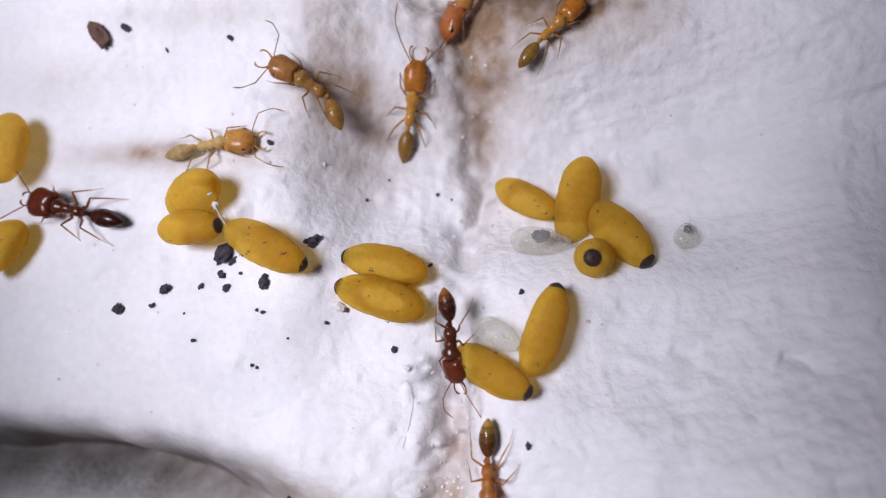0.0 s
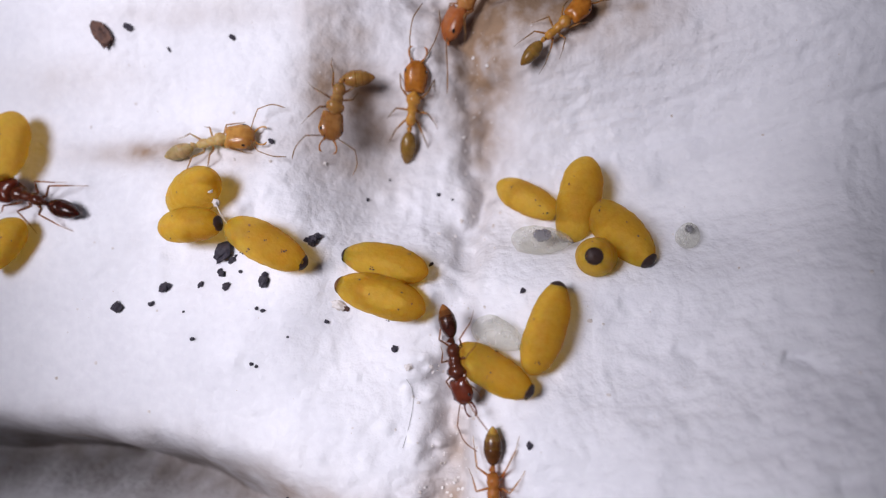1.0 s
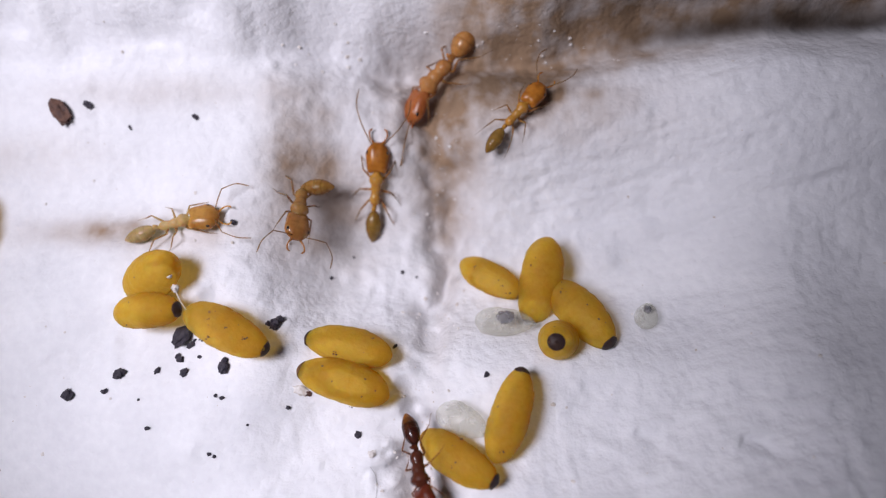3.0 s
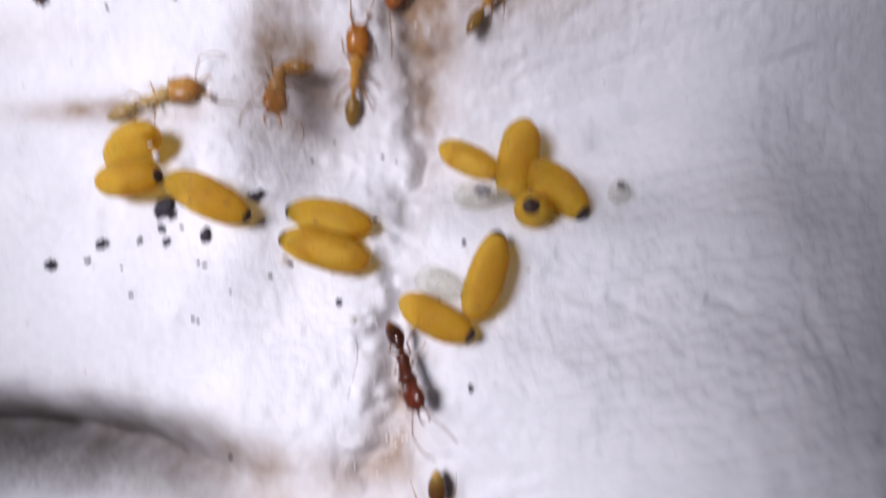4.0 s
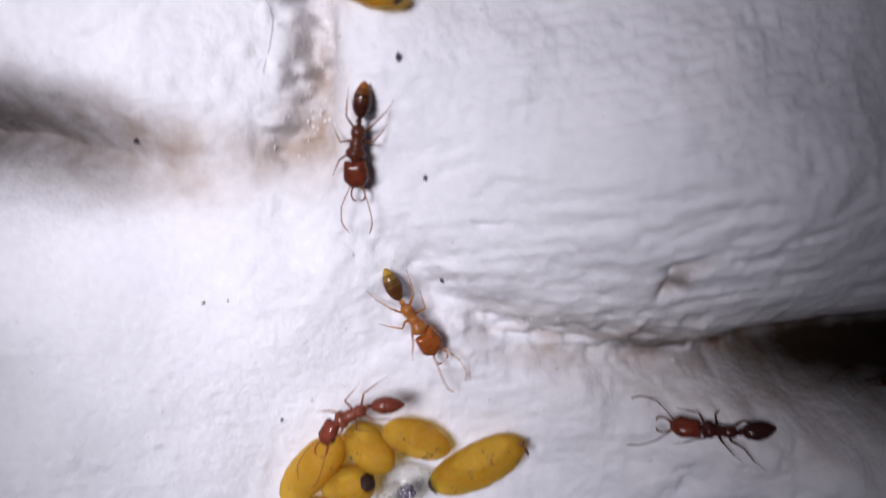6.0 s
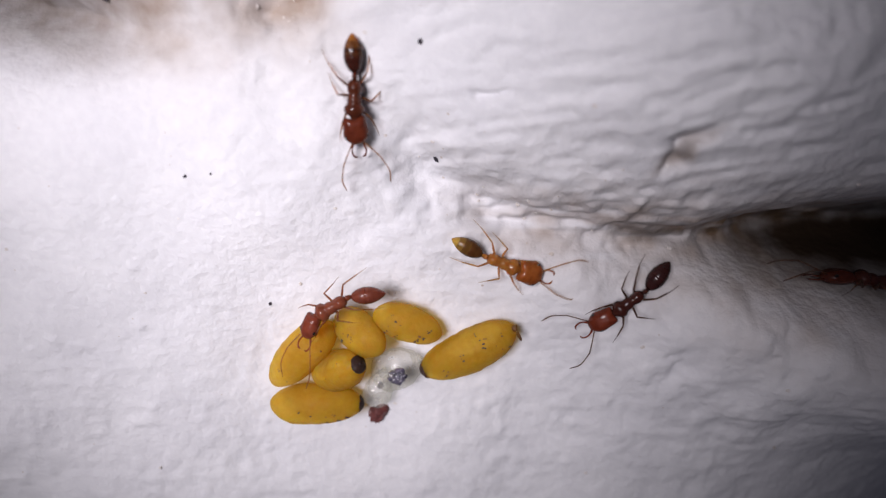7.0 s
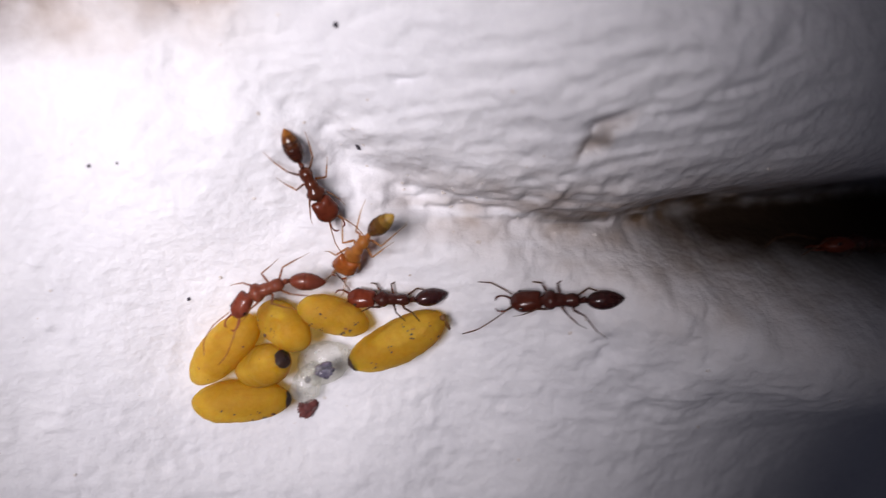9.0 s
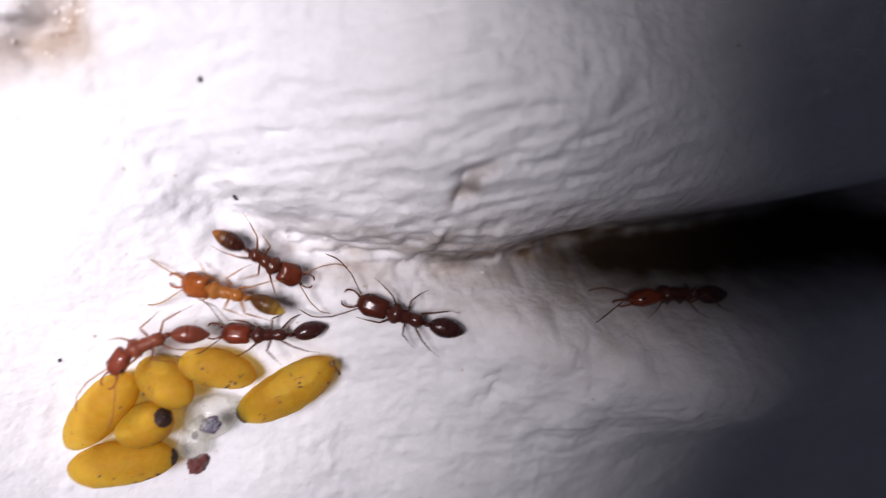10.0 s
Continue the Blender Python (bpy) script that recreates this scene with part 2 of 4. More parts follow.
HAIR = material("fibre", (0.35, 0.33, 0.32), 0.5)
EYE = material("ant eye", (0.015, 0.01, 0.01), 0.2, coat=0.5)


def chitin(name, colour, depth=0.25, coat=0.25, clear=0.0):
    return material(name, colour, 0.27, tuple(c * f for c, f in zip(colour, (0.42, 0.3, 0.25))), 5000, 0.35, 1400, mottle=0.22, ior=1.24, depth=depth, thin=0.9 * clear, glow=tuple(min(1.0, 0.35 + 1.3 * c) for c in colour), coat=1.6 * coat, scatter=(1.0, 0.45, 0.15))



def banded(name, colour, depth, clear):
    """The rear body's skin: amber plates with darker hind edges."""
    m = chitin(name, colour, depth, clear=clear)
    nodes, links = m.node_tree.nodes, m.node_tree.links
    skin = nodes["Principled BSDF"]
    plain = skin.inputs["Base Color"].links[0].from_socket
    rows = nodes.new("ShaderNodeTexWave")
    rows.wave_type, rows.bands_direction, rows.wave_profile = "BANDS", "X", "SAW"
    rows.inputs["Scale"].default_value, rows.inputs["Distortion"].default_value = 830, 0.4
    links.new(nodes["Texture Coordinate"].outputs["Object"], rows.inputs["Vector"])
    sharp = nodes.new("ShaderNodeMapRange")
    sharp.inputs["From Min"].default_value, sharp.inputs["From Max"].default_value = 0.45, 1.0
    sharp.inputs["To Max"].default_value = 0.3
    links.new(rows.outputs["Fac"], sharp.inputs["Value"])
    tint = nodes.new("ShaderNodeMix")
    tint.data_type = "RGBA"
    tint.inputs["B"].default_value = (*(c * 0.28 for c in colour), 1)
    links.new(plain, tint.inputs["A"])
    links.new(sharp.outputs["Result"], tint.inputs["Factor"])
    links.new(tint.outputs["Result"], skin.inputs["Base Color"])
    return m


# ---- shapes; all in millimetres ----
def mesh_of(name, points, faces, mat, smooth=True):
    data = bpy.data.meshes.new(name)
    data.from_pydata([(x * MM, y * MM, z * MM) for x, y, z in points], [], faces)
    data.materials.append(mat)
    data.polygons.foreach_set("use_smooth", [smooth] * len(data.polygons))
    data.update()
    return data


def part(name, shape, mat, parent, m=None, label=""):
    """One mesh of points and faces as a part under its thing."""
    ob = new(name, mesh_of(name, *shape, mat))
    ob.parent = parent
    if m is not None:
        ob.matrix_basis = m
    return tagged(ob, label)


def joined(*shapes):
    points, faces = [], []
    for some, round_faces in shapes:
        faces += [tuple(i + len(points) for i in f) for f in round_faces]
        points += list(some)
    return points, faces


def loft(rings, sides=16):
    """A closed skin over rings of (x, y, z, half width, half height) along x."""
    points, faces = [], []
    for x, y, z, w, h in rings:
        for k in range(sides):
            a = 2 * math.pi * k / sides
            points.append((x, y + w * math.cos(a), z + h * math.sin(a)))
    for r in range(len(rings) - 1):
        for k in range(sides):
            n = (k + 1) % sides
            faces.append((r * sides + k, (r + 1) * sides + k, (r + 1) * sides + n, r * sides + n))
    faces.append(tuple(range(sides)))
    faces.append(tuple((len(rings) - 1) * sides + k for k in reversed(range(sides))))
    return points, faces


def smooth_line(points, steps=5):
    """A curve through the points."""
    pts = [Vector(p) for p in points]
    pts = [2 * pts[0] - pts[1], *pts, 2 * pts[-1] - pts[-2]]
    out = []
    for a, b, c, d in zip(pts, pts[1:], pts[2:], pts[3:]):
        for k in range(steps):
            u = k / steps
            out.append(0.5 * (2 * b + (c - a) * u + (2 * a - 5 * b + 4 * c - d) * u * u + (3 * b - a - 3 * c + d) * u ** 3))
    return out + [pts[-2]]


def tube(line, radii, sides=7):
    """A skin round a line; the radii are spread evenly along it."""
    line = [Vector(p) for p in line]
    points, faces = [], []
    side = Vector((0.31, 0.17, 0.93))
    for n, p in enumerate(line):
        along = (line[min(n + 1, len(line) - 1)] - line[max(n - 1, 0)]).normalized()
        u = along.cross(side).normalized()
        v = along.cross(u)
        r = float(np.interp(n / (len(line) - 1), np.linspace(0, 1, len(radii)), radii))
        points += [tuple(p + r * (math.cos(2 * math.pi * k / sides) * u + math.sin(2 * math.pi * k / sides) * v)) for k in range(sides)]
    for n in range(len(line) - 1):
        for k in range(sides):
            j = (k + 1) % sides
            faces.append((n * sides + k, n * sides + j, (n + 1) * sides + j, (n + 1) * sides + k))
    faces += [tuple(reversed(range(sides))), tuple((len(line) - 1) * sides + k for k in range(sides))]
    return points, faces


def ball(cx, cy, cz, rx, ry, rz, rough=0.0, seed=0, rows=9, sides=12):
    """A round lump, uneven by rough."""
    points, faces = [(cx, cy, cz - rz)], []
    for i in range(1, rows):
        a = math.pi * i / rows - math.pi / 2
        for k in range(sides):
            b = 2 * math.pi * k / sides
            d = Vector((math.cos(a) * math.cos(b), math.cos(a) * math.sin(b), math.sin(a)))
            s = 1 + rough * noise.noise(d * 1.7 + Vector((seed * 3.7, seed * 1.3, seed))) * 2
            points.append((cx + rx * d.x * s, cy + ry * d.y * s, cz + rz * d.z * s))
    points.append((cx, cy, cz + rz))
    last = len(points) - 1
    for k in range(sides):
        n = (k + 1) % sides
        faces.append((0, 1 + n, 1 + k))
        faces.append((last, last - sides + k, last - sides + n))
        for i in range(rows - 2):
            faces.append((1 + i * sides + k, 1 + i * sides + n, 1 + (i + 1) * sides + n, 1 + (i + 1) * sides + k))
    return points, faces


def ground_pose(x, y, yaw, lift=0.0, pitch=0.0, lean=1.0, roll=0.0):
    """A pose on the plaster that heads along yaw and lies with the slope."""
    e = 0.8
    up = Vector((lean * float(lie(x - e, y) - lie(x + e, y)) / (2 * e), lean * float(lie(x, y - e) - lie(x, y + e)) / (2 * e), 1)).normalized()
    ahead = Vector((math.cos(radians(yaw)), math.sin(radians(yaw)), 0))
    left = up.cross(ahead).normalized()
    ahead = left.cross(up)
    m = Matrix((ahead, left, up)).transposed().to_4x4()
    return Matrix.Translation((x * MM, y * MM, (float(lie(x, y)) + lift) * MM)) @ m @ pose(0, 0, 0, roll, -pitch, 0)


# ---- the plaster floor ----
def spaced(low, high, gap, far_low, far_high):
    """Even steps between low and high, ever wider ones out to the far ends."""
    inner = list(np.arange(low, high + gap / 2, gap))
    before, after, wide = [], [], gap
    while low - sum(before) > far_low:
        wide *= 1.35
        before.append(wide)
    wide = gap
    while inner[-1] + sum(after) < far_high:
        wide *= 1.35
        after.append(wide)
    lows = [low - sum(before[: k + 1]) for k in range(len(before))][::-1]
    return np.array(lows + inner + [inner[-1] + sum(after[: k + 1]) for k in range(len(after))])


def dirt_and_shade(x, y):
    """How much brown is laid on: dirt the ants have trodden in, and painted shade."""
    s = 0.75 * hill(x, y, -8.4, 13.2, 1.1, 2.2) + 0.65 * hill(x, y, -7.2, 9.8, 1.5, 2.0) + 0.85 * hill(x, y, -1.8, 13.2, 1.7, 3.0)
    s = s + 1.1 * hill(x, y, 2.0, 15.3, 3.6, 1.4, -6) + 0.4 * hill(x, y, -1.7, 8.0, 0.6, 4.0) + 0.9 * hill(x, y, 5, 17.3, 5, 0.9, 8)
    # dirt in the middle crevice; the band along the rim is painted shade
    s = s + 0.6 * hill(x, y, -2.5, -4.6, 0.75, 2.4) + 0.2 * hill(x, y, -2.3, -5.8, 0.9, 1.1) + 0.18 * hill(x, y, -5, -7.4, 3, 0.8) + 0.62 * step(-3.0, -10, x) * np.exp(-(((rim(x) - 1.5 - y) / 2.0) ** 2)) + 0.35 * hill(x, y, -3.8, -7.4, 1.7, 1.0) + 0.12 * hill(x, y, -10, -8.4, 5, 1.0) + 0.3 * hill(x, y, -13.5, 8.4, 3, 0.9)
    # the first streak paints in the pale ant's shadow
    s = s + 0.8 * hill(x, y, -17.4, 8.7, 2.6, 0.5) + 0.25 * hill(x, y, -22, 12.6, 2.5, 0.8) + 0.3 * hill(x, y, -15.5, 15.5, 4, 0.6)
    # brown at crevice and gouge; the mound foot's shade painted as streaks
    s = s + 0.6 * hill(x, y, 20, -16.4, 6, 2.4) + 0.9 * np.minimum(groove(x, y, GOUGE), 0.6) + 0.6 * step(1, 8, x) * np.exp(-(((y + 14.9 + 0.02 * x) / 1.8) ** 2)) * np.clip(0.75 + 0.4 * value_noise(x / 1.1, y / 0.9) + 0.7 * value_noise(x / 2.4 + 8, (y + 0.05 * x) / 0.33), 0, 1)
    # the upper ledge's shade, painted brown over its right part
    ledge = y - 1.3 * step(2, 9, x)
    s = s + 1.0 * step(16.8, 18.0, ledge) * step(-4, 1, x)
    return s * (0.8 + 0.2 * value_noise(x / 0.9 + 5, y / 0.8))


def earth_and_shade(x, y):
    """Near-black colour: dark earth, and the painted shade of crevices, ledge and cliff foot."""
    # right-hand crevice: its deep shade painted in along with dark earth
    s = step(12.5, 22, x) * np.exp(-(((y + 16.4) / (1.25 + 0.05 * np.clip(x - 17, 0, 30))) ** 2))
    # foot groove: shade painted as dark streaks
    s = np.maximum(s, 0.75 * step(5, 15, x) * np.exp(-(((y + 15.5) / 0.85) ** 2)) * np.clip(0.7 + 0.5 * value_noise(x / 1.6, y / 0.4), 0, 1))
    # upper crease and ledge: shade painted dark
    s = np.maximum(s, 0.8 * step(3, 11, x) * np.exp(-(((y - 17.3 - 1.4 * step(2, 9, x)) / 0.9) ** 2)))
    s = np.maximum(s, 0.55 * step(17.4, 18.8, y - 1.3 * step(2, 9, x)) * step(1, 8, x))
    # hollow and band at the cliff foot: shade put in as colour
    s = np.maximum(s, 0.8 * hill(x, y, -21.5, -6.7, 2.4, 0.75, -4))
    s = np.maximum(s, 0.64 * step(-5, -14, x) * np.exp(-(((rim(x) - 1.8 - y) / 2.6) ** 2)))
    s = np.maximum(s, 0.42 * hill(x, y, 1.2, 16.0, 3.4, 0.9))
    s = np.maximum(s, 0.45 * np.clip(groove(x, y, GOUGE) / 0.6 - 0.25, 0, 1))
    return s


def plaster_floor():
    xs, ys = spaced(-30, 44, 0.13, -140, 150), spaced(-36, 22, 0.13, -150, 140)
    gx, gy = np.meshgrid(xs, ys)
    gz = height(gx, gy)
    nx, ny = len(xs), len(ys)
    data = bpy.data.meshes.new("ground")
    data.vertices.add(nx * ny)
    data.vertices.foreach_set("co", (np.stack([gx, gy, gz], -1) * MM).ravel())
    corner = (np.arange(ny - 1)[:, None] * nx + np.arange(nx - 1)).ravel()
    quads = np.stack([corner, corner + 1, corner + nx + 1, corner + nx], -1)
    data.loops.add(quads.size)
    data.loops.foreach_set("vertex_index", quads.ravel())
    data.polygons.add(len(quads))
    data.polygons.foreach_set("loop_start", np.arange(len(quads)) * 4)
    data.polygons.foreach_set("use_smooth", np.ones(len(quads), bool))
    data.update(calc_edges=True)
    # brown layer: dirt together with painted shade
    layer = data.attributes.new("soil", "FLOAT", "POINT")
    layer.data.foreach_set("value", np.clip(dirt_and_shade(gx, gy), 0, 1).ravel())
    # near-black layer, with the crevices' shade painted in
    layer = data.attributes.new("earth_shade", "FLOAT", "POINT")
    layer.data.foreach_set("value", np.clip(earth_and_shade(gx, gy), 0, 1).ravel())
    data.materials.append(PLASTER)
    return tagged(new("ground", data), "white rough plaster nest floor with mounds, grooves, brown dirt and painted-in shade", "plaster floor", kind="structure")


plaster_floor()


def plaster_crumbs():
    """Loose grains of plaster, thick along the grooves and thin elsewhere."""
    rnd = random.Random(11)
    lines = (MID_CREVICE, FOOT_GROOVE[1:5], UPPER_VALLEY, TOP_CREASE)
    points, faces = [], []
    for k in range(850):
        if k < 560:
            line = lines[(0, 0, 2, 3, 0, 2, 3, 1)[k % 8]]
            n = rnd.randrange(len(line) - 1)
            u = rnd.random()
            x = line[n][0] + (line[n + 1][0] - line[n][0]) * u + rnd.gauss(0, 0.8)
            y = line[n][1] + (line[n + 1][1] - line[n][1]) * u + rnd.gauss(0.2, 0.7)
        else:
            x, y = rnd.uniform(-22, 26), rnd.uniform(-28, 19)
        size = 0.02 + 0.07 * rnd.random() ** 3
        if earth_and_shade(x, y) > 0.15:
            continue
        some, more = ball(x, y, float(height(x, y)) + size * 0.2, size * rnd.uniform(0.8, 1.4), size, size * 0.6, 0.5, k, 5, 7)
        faces += [tuple(i + len(points) for i in f) for f in more]
        points += some
    ob = new("plaster_crumbs", mesh_of("plaster_crumbs", points, faces, CRUMB, False))
    tagged(ob, "loose white plaster crumbs strewn along the grooves", "plaster crumbs", kind="stuff")


plaster_crumbs()


# ---- cocoons ----
def dented(p, seed):
    """A point of a cocoon's skin, with the slight dents and puckers of spun silk."""
    v = Vector(p)
    s = 1 + 0.024 * noise.noise(v * 0.9 + Vector((seed * 2.3, 0, 0))) + 0.02 * noise.noise(v * 2.4 + Vector((0, seed, 0))) + 0.012 * noise.noise(v * 7 + Vector((0, 0, seed)))
    return (p[0] * (1 + 0.01 * noise.noise(v * 3)), p[1] * s, p[2] * s)


def cocoon(x, y, yaw, length, pitch=0.0, lift=0.0, tip="dark", wide=0.43, silk=None, specks=6, seed=1, label=""):
    """A silk cocoon that lies on the plaster; its dark tip points along yaw."""
    rnd = random.Random(seed)
    thing = new("ant_cocoon")
    half, r = length / 2, length * wide / 2
    rings, count = [], 46
    for k in range(count + 1):
        u = -math.cos(math.pi * k / count)
        full = max(1 - abs(u) ** 2.45, 0.0) ** 0.56 * (1 - 0.07 * u)
        full *= 1 + 0.012 * math.sin(9 * u + seed) + 0.01 * math.sin(23 * u + 2 * seed)
        sag = 0.06 * r * math.sin(2.2 * u + seed)
        rings.append((half * u, sag, 0, max(r * full, 0.012), max(r * full * 0.97, 0.012)))
    points, faces = loft(rings, 32)
    points = [dented(p, seed) for p in points]
    part("silk_body", (points, faces), silk or SILK, thing)
    if tip:
        cap = []
        for k in range(9):
            u = 1.004 - 0.105 * (k / 8) ** 1.6
            full = max(1 - abs(min(u, 0.9999)) ** 2.45, 0.0) ** 0.56 * (1 - 0.07 * u)
            cap.append((half * u + 0.015, 0.06 * r * math.sin(2.2 * u + seed), 0, max(r * full + 0.022, 0.02), max(r * full * 0.97 + 0.022, 0.02)))
        pts, fcs = loft(cap[::-1], 24)
        pts = [(a - (0.06 * noise.noise(Vector((b, c, seed)) * 5) + 0.03 * noise.noise(Vector((b, c, seed)) * 11) if n < 72 else 0), b, c) for n, (a, b, c) in enumerate(pts)]
        part("dark_tip", (pts, fcs), MECONIUM if tip == "dark" else MECONIUM_BROWN, thing, label="black meconium spot" if tip == "dark" else "brown dull end")
    for k in range(specks):
        u, a = rnd.uniform(-0.75, 0.75), rnd.gauss(math.pi / 2, 0.6)
        full = max(1 - abs(u) ** 2.45, 0.0) ** 0.56 * (1 - 0.07 * u) * r
        crumbs = []
        for _ in range(rnd.choice((1, 1, 2, 4))):
            size, v, b = rnd.uniform(0.014, 0.04), u + rnd.gauss(0, 0.025), a + rnd.gauss(0, 0.08)
            crumbs.append(ball(half * v, full * math.cos(b), full * math.sin(b) * 0.975, size * rnd.uniform(0.8, 1.7), size, size * 0.6, 0.5, k, 5, 7))
        part("speck", joined(*crumbs), GRIT if k % 3 else GRIT_BROWN, thing)
    rest = r * 0.93 + abs(math.sin(radians(pitch))) * (half - r) * 0.8
    thing.matrix_basis = ground_pose(x, y, yaw, rest + lift, pitch, 0.8)
    return tagged(thing, label or "ochre yellow silk ant cocoon with a black tip", "cocoon", "ant cocoons")


# x, y, yaw, length, pitch, lift, tip, width, specks
COCOONS_IN_A_ROW = [
    (-13.95, 6.42, 16, 3.40, 34, -0.45, "", 0.58, 2, "ochre yellow cocoon propped against a second cocoon"),
    (-13.72, 4.92, 3, 3.13, 8, 0.25, "dark", 0.49, 3, ""),
    (-10.34, 4.12, -23, 3.90, -3, 0.0, "dark", 0.43, 8, ""),
    (-5.58, 3.46, 168, 4.00, 0, 0.0, "dark", 0.41, 5, ""),
    (-5.60, 2.00, 164, 4.09, 0, 0.0, "brown", 0.43, 6, "ochre yellow silk cocoon with a brownish tip"),
]
COCOONS_BY_THE_LARVA = [
    (0.54, 6.62, -32, 3.39, 0, 0.0, "brown", 0.44, 5, "small ochre cocoon with a brown end"),
    (2.80, 6.42, -104, 4.25, -12, 0.1, "dark", 0.46, 2, ""),
    (4.52, 4.92, -61, 4.08, -4, 0.0, "dark", 0.46, 7, ""),
    (3.36, 3.76, -100, 2.75, 48, -0.1, "dark", 0.61, 3, "upright ochre cocoon with its black tip facing up"),
    (1.32, 0.84, 74, 3.88, 4, 0.0, "dark", 0.41, 2, ""),
    (-0.74, -0.88, -27, 3.72, 0, 0.0, "dark", 0.42, 5, ""),
]
COCOONS_AT_THE_EDGE = [
    (-24.03, 8.89, -87, 3.69, 6, 0.3, "", 0.5, 2, "brownish yellow cocoon at the edge of the nest"),
    (-23.39, 4.05, -129, 3.10, 6, 0.3, "", 0.52, 2, "brownish yellow cocoon at the edge of the nest"),
]
COCOON_PILE = [
    (4.47, -21.09, -151, 4.75, 3, 0.0, "dark", 0.41, 16, "large ochre cocoon speckled with dark dirt"),
    (1.74, -19.84, -17, 3.21, 0, 0.25, "", 0.50, 14, "short ochre cocoon speckled with dark dirt"),
    (-0.34, -20.24, -17, 2.90, 42, 0.0, "", 0.60, 12, "ochre cocoon tilted up among others"),
    (-1.25, -22.03, 40, 3.30, 38, 0.05, "dark", 0.56, 6, ""),
    (-2.89, -21.44, -133, 4.05, 0, 0.0, "", 0.46, 4, "ochre cocoon with an ant standing over it"),
    (-2.26, -23.94, -1, 4.24, 2, 0.0, "dark", 0.44, 8, ""),
]
for n, (x, y, yaw, length, pitch, lift, tip, wide, specks, label) in enumerate((*COCOONS_IN_A_ROW, *COCOONS_BY_THE_LARVA, *COCOONS_AT_THE_EDGE, *COCOON_PILE)):
    made = cocoon(x, y, yaw, length, pitch, lift, tip, wide, SILK_PALE if n % 3 == 2 else SILK, specks, n + 1, label)
    if label.startswith("large"):
        part("nub", joined(ball(-0.49 * length, -0.20, 0.30, 0.15, 0.14, 0.12, 0.3, 3), ball(-0.495 * length, 0.22, 0.34, 0.07, 0.26, 0.07, 0.3, 8)), MECONIUM_BROWN, made, label="puckered brown nub of silk")


# ---- larvae ----
def larva(x, y, yaw, length, fat, bend, gut=(0.0, 0.0), label="", top=1.3):
    thing = new("ant_larva")
    rings, count = [], 40
    line = []
    for k in range(count + 1):
        u = -math.cos(math.pi * k / count)
        full = max(1 - abs(u) ** 2.2, 0.0) ** 0.5 * (1 - 0.22 * u) * (1 + 0.012 * math.sin(22 * u))
        line.append((length / 2 * u, bend * (1 - u * u), fat * 0.85, max(fat * full, 0.01), max(fat * full * 0.88, 0.01)))
    points, faces = loft(line, 24)
    points = [tuple(Vector(p) + Vector((0, p[1], p[2] - fat * 0.85)) * (0.10 * noise.noise(Vector(p) * 2.6 + Vector((x, y, 0))) + 0.05 * noise.noise(Vector(p) * 6))) for p in points]
    part("body", (points, faces), LARVA_SKIN, thing, label="translucent wrinkled skin")
    part("head", ball(length * 0.47, 0, fat * 0.8, 0.16, 0.17, 0.15, 0.1, 3), LARVA_SKIN, thing)
    if gut[0] > 0:
        lumps = [ball(gut[1], bend * 0.9, fat * (top - 0.15), 0.26 * gut[0], 0.24 * gut[0], 0.16, 0.3, 5)]
        for k in range(18):
            r = 0.055 * math.sqrt(k)
            lumps.append(ball(gut[1] + r * math.cos(2.4 * k) * gut[0], bend * 0.9 + r * math.sin(2.4 * k) * gut[0], fat * top - 0.4 * r * r, 0.11 * gut[0], 0.09 * gut[0], 0.10, 0.35, k))
        part("gut", joined(*lumps), GUT, thing, label="dark glinting gut")
    thing.matrix_basis = ground_pose(x, y, yaw, 0.0)
    return tagged(thing, label or "glassy pale ant larva lying on the plaster", "larva", "ant larvae")


larva(1.14, 4.12, -3, 2.6, 0.66, 0.0, (1.3, 0.05), "glassy grey larva with a dark gut spot beside cocoons")
larva(-0.5, 0.42, -20, 2.3, 0.62, 0.1, label="glassy pale larva between two cocoons")
larva(7.41, 4.55, 80, 1.4, 0.48, 0.0, (0.6, 0.4), "small pale larva with a dark end", 0.95)
larva(1.37, -22.2, 20, 2.5, 0.95, 0.0, (1.4, 0.0), "glassy pale larva with a glinting dark gut spot", 1.66)
larva(0.5, -23.4, 75, 1.9, 0.66, 0.0, (0.5, 0.3), "glassy pale larva lying under cocoons")


# ---- dirt and crumbs ----
def grain(x, y, size, long=1.0, yaw=0.0, mat=None, seed=0, label="", name="soil_grain", lumps=1):
    rnd = random.Random(seed)
    shapes = []
    for k in range(lumps):
        dx, dy = (0, 0) if k == 0 else (rnd.uniform(-1, 1) * size * long, rnd.uniform(-1, 1) * size)
        s = 0.85 * size * (1 if k == 0 else rnd.uniform(0.45, 0.8))
        shapes.append(ball(dx, dy, s * 0.45, s * long, s, s * 0.7, 0.38, seed + k, 7, 9))
    ob = new(name, mesh_of(name, *joined(*shapes), mat or GRIT, False))
    ob.matrix_basis = ground_pose(x, y, yaw, float(relief(x, y)))
    return tagged(ob, label or "tiny dark crumb of soil on white plaster", "soil crumb", "soil crumbs")


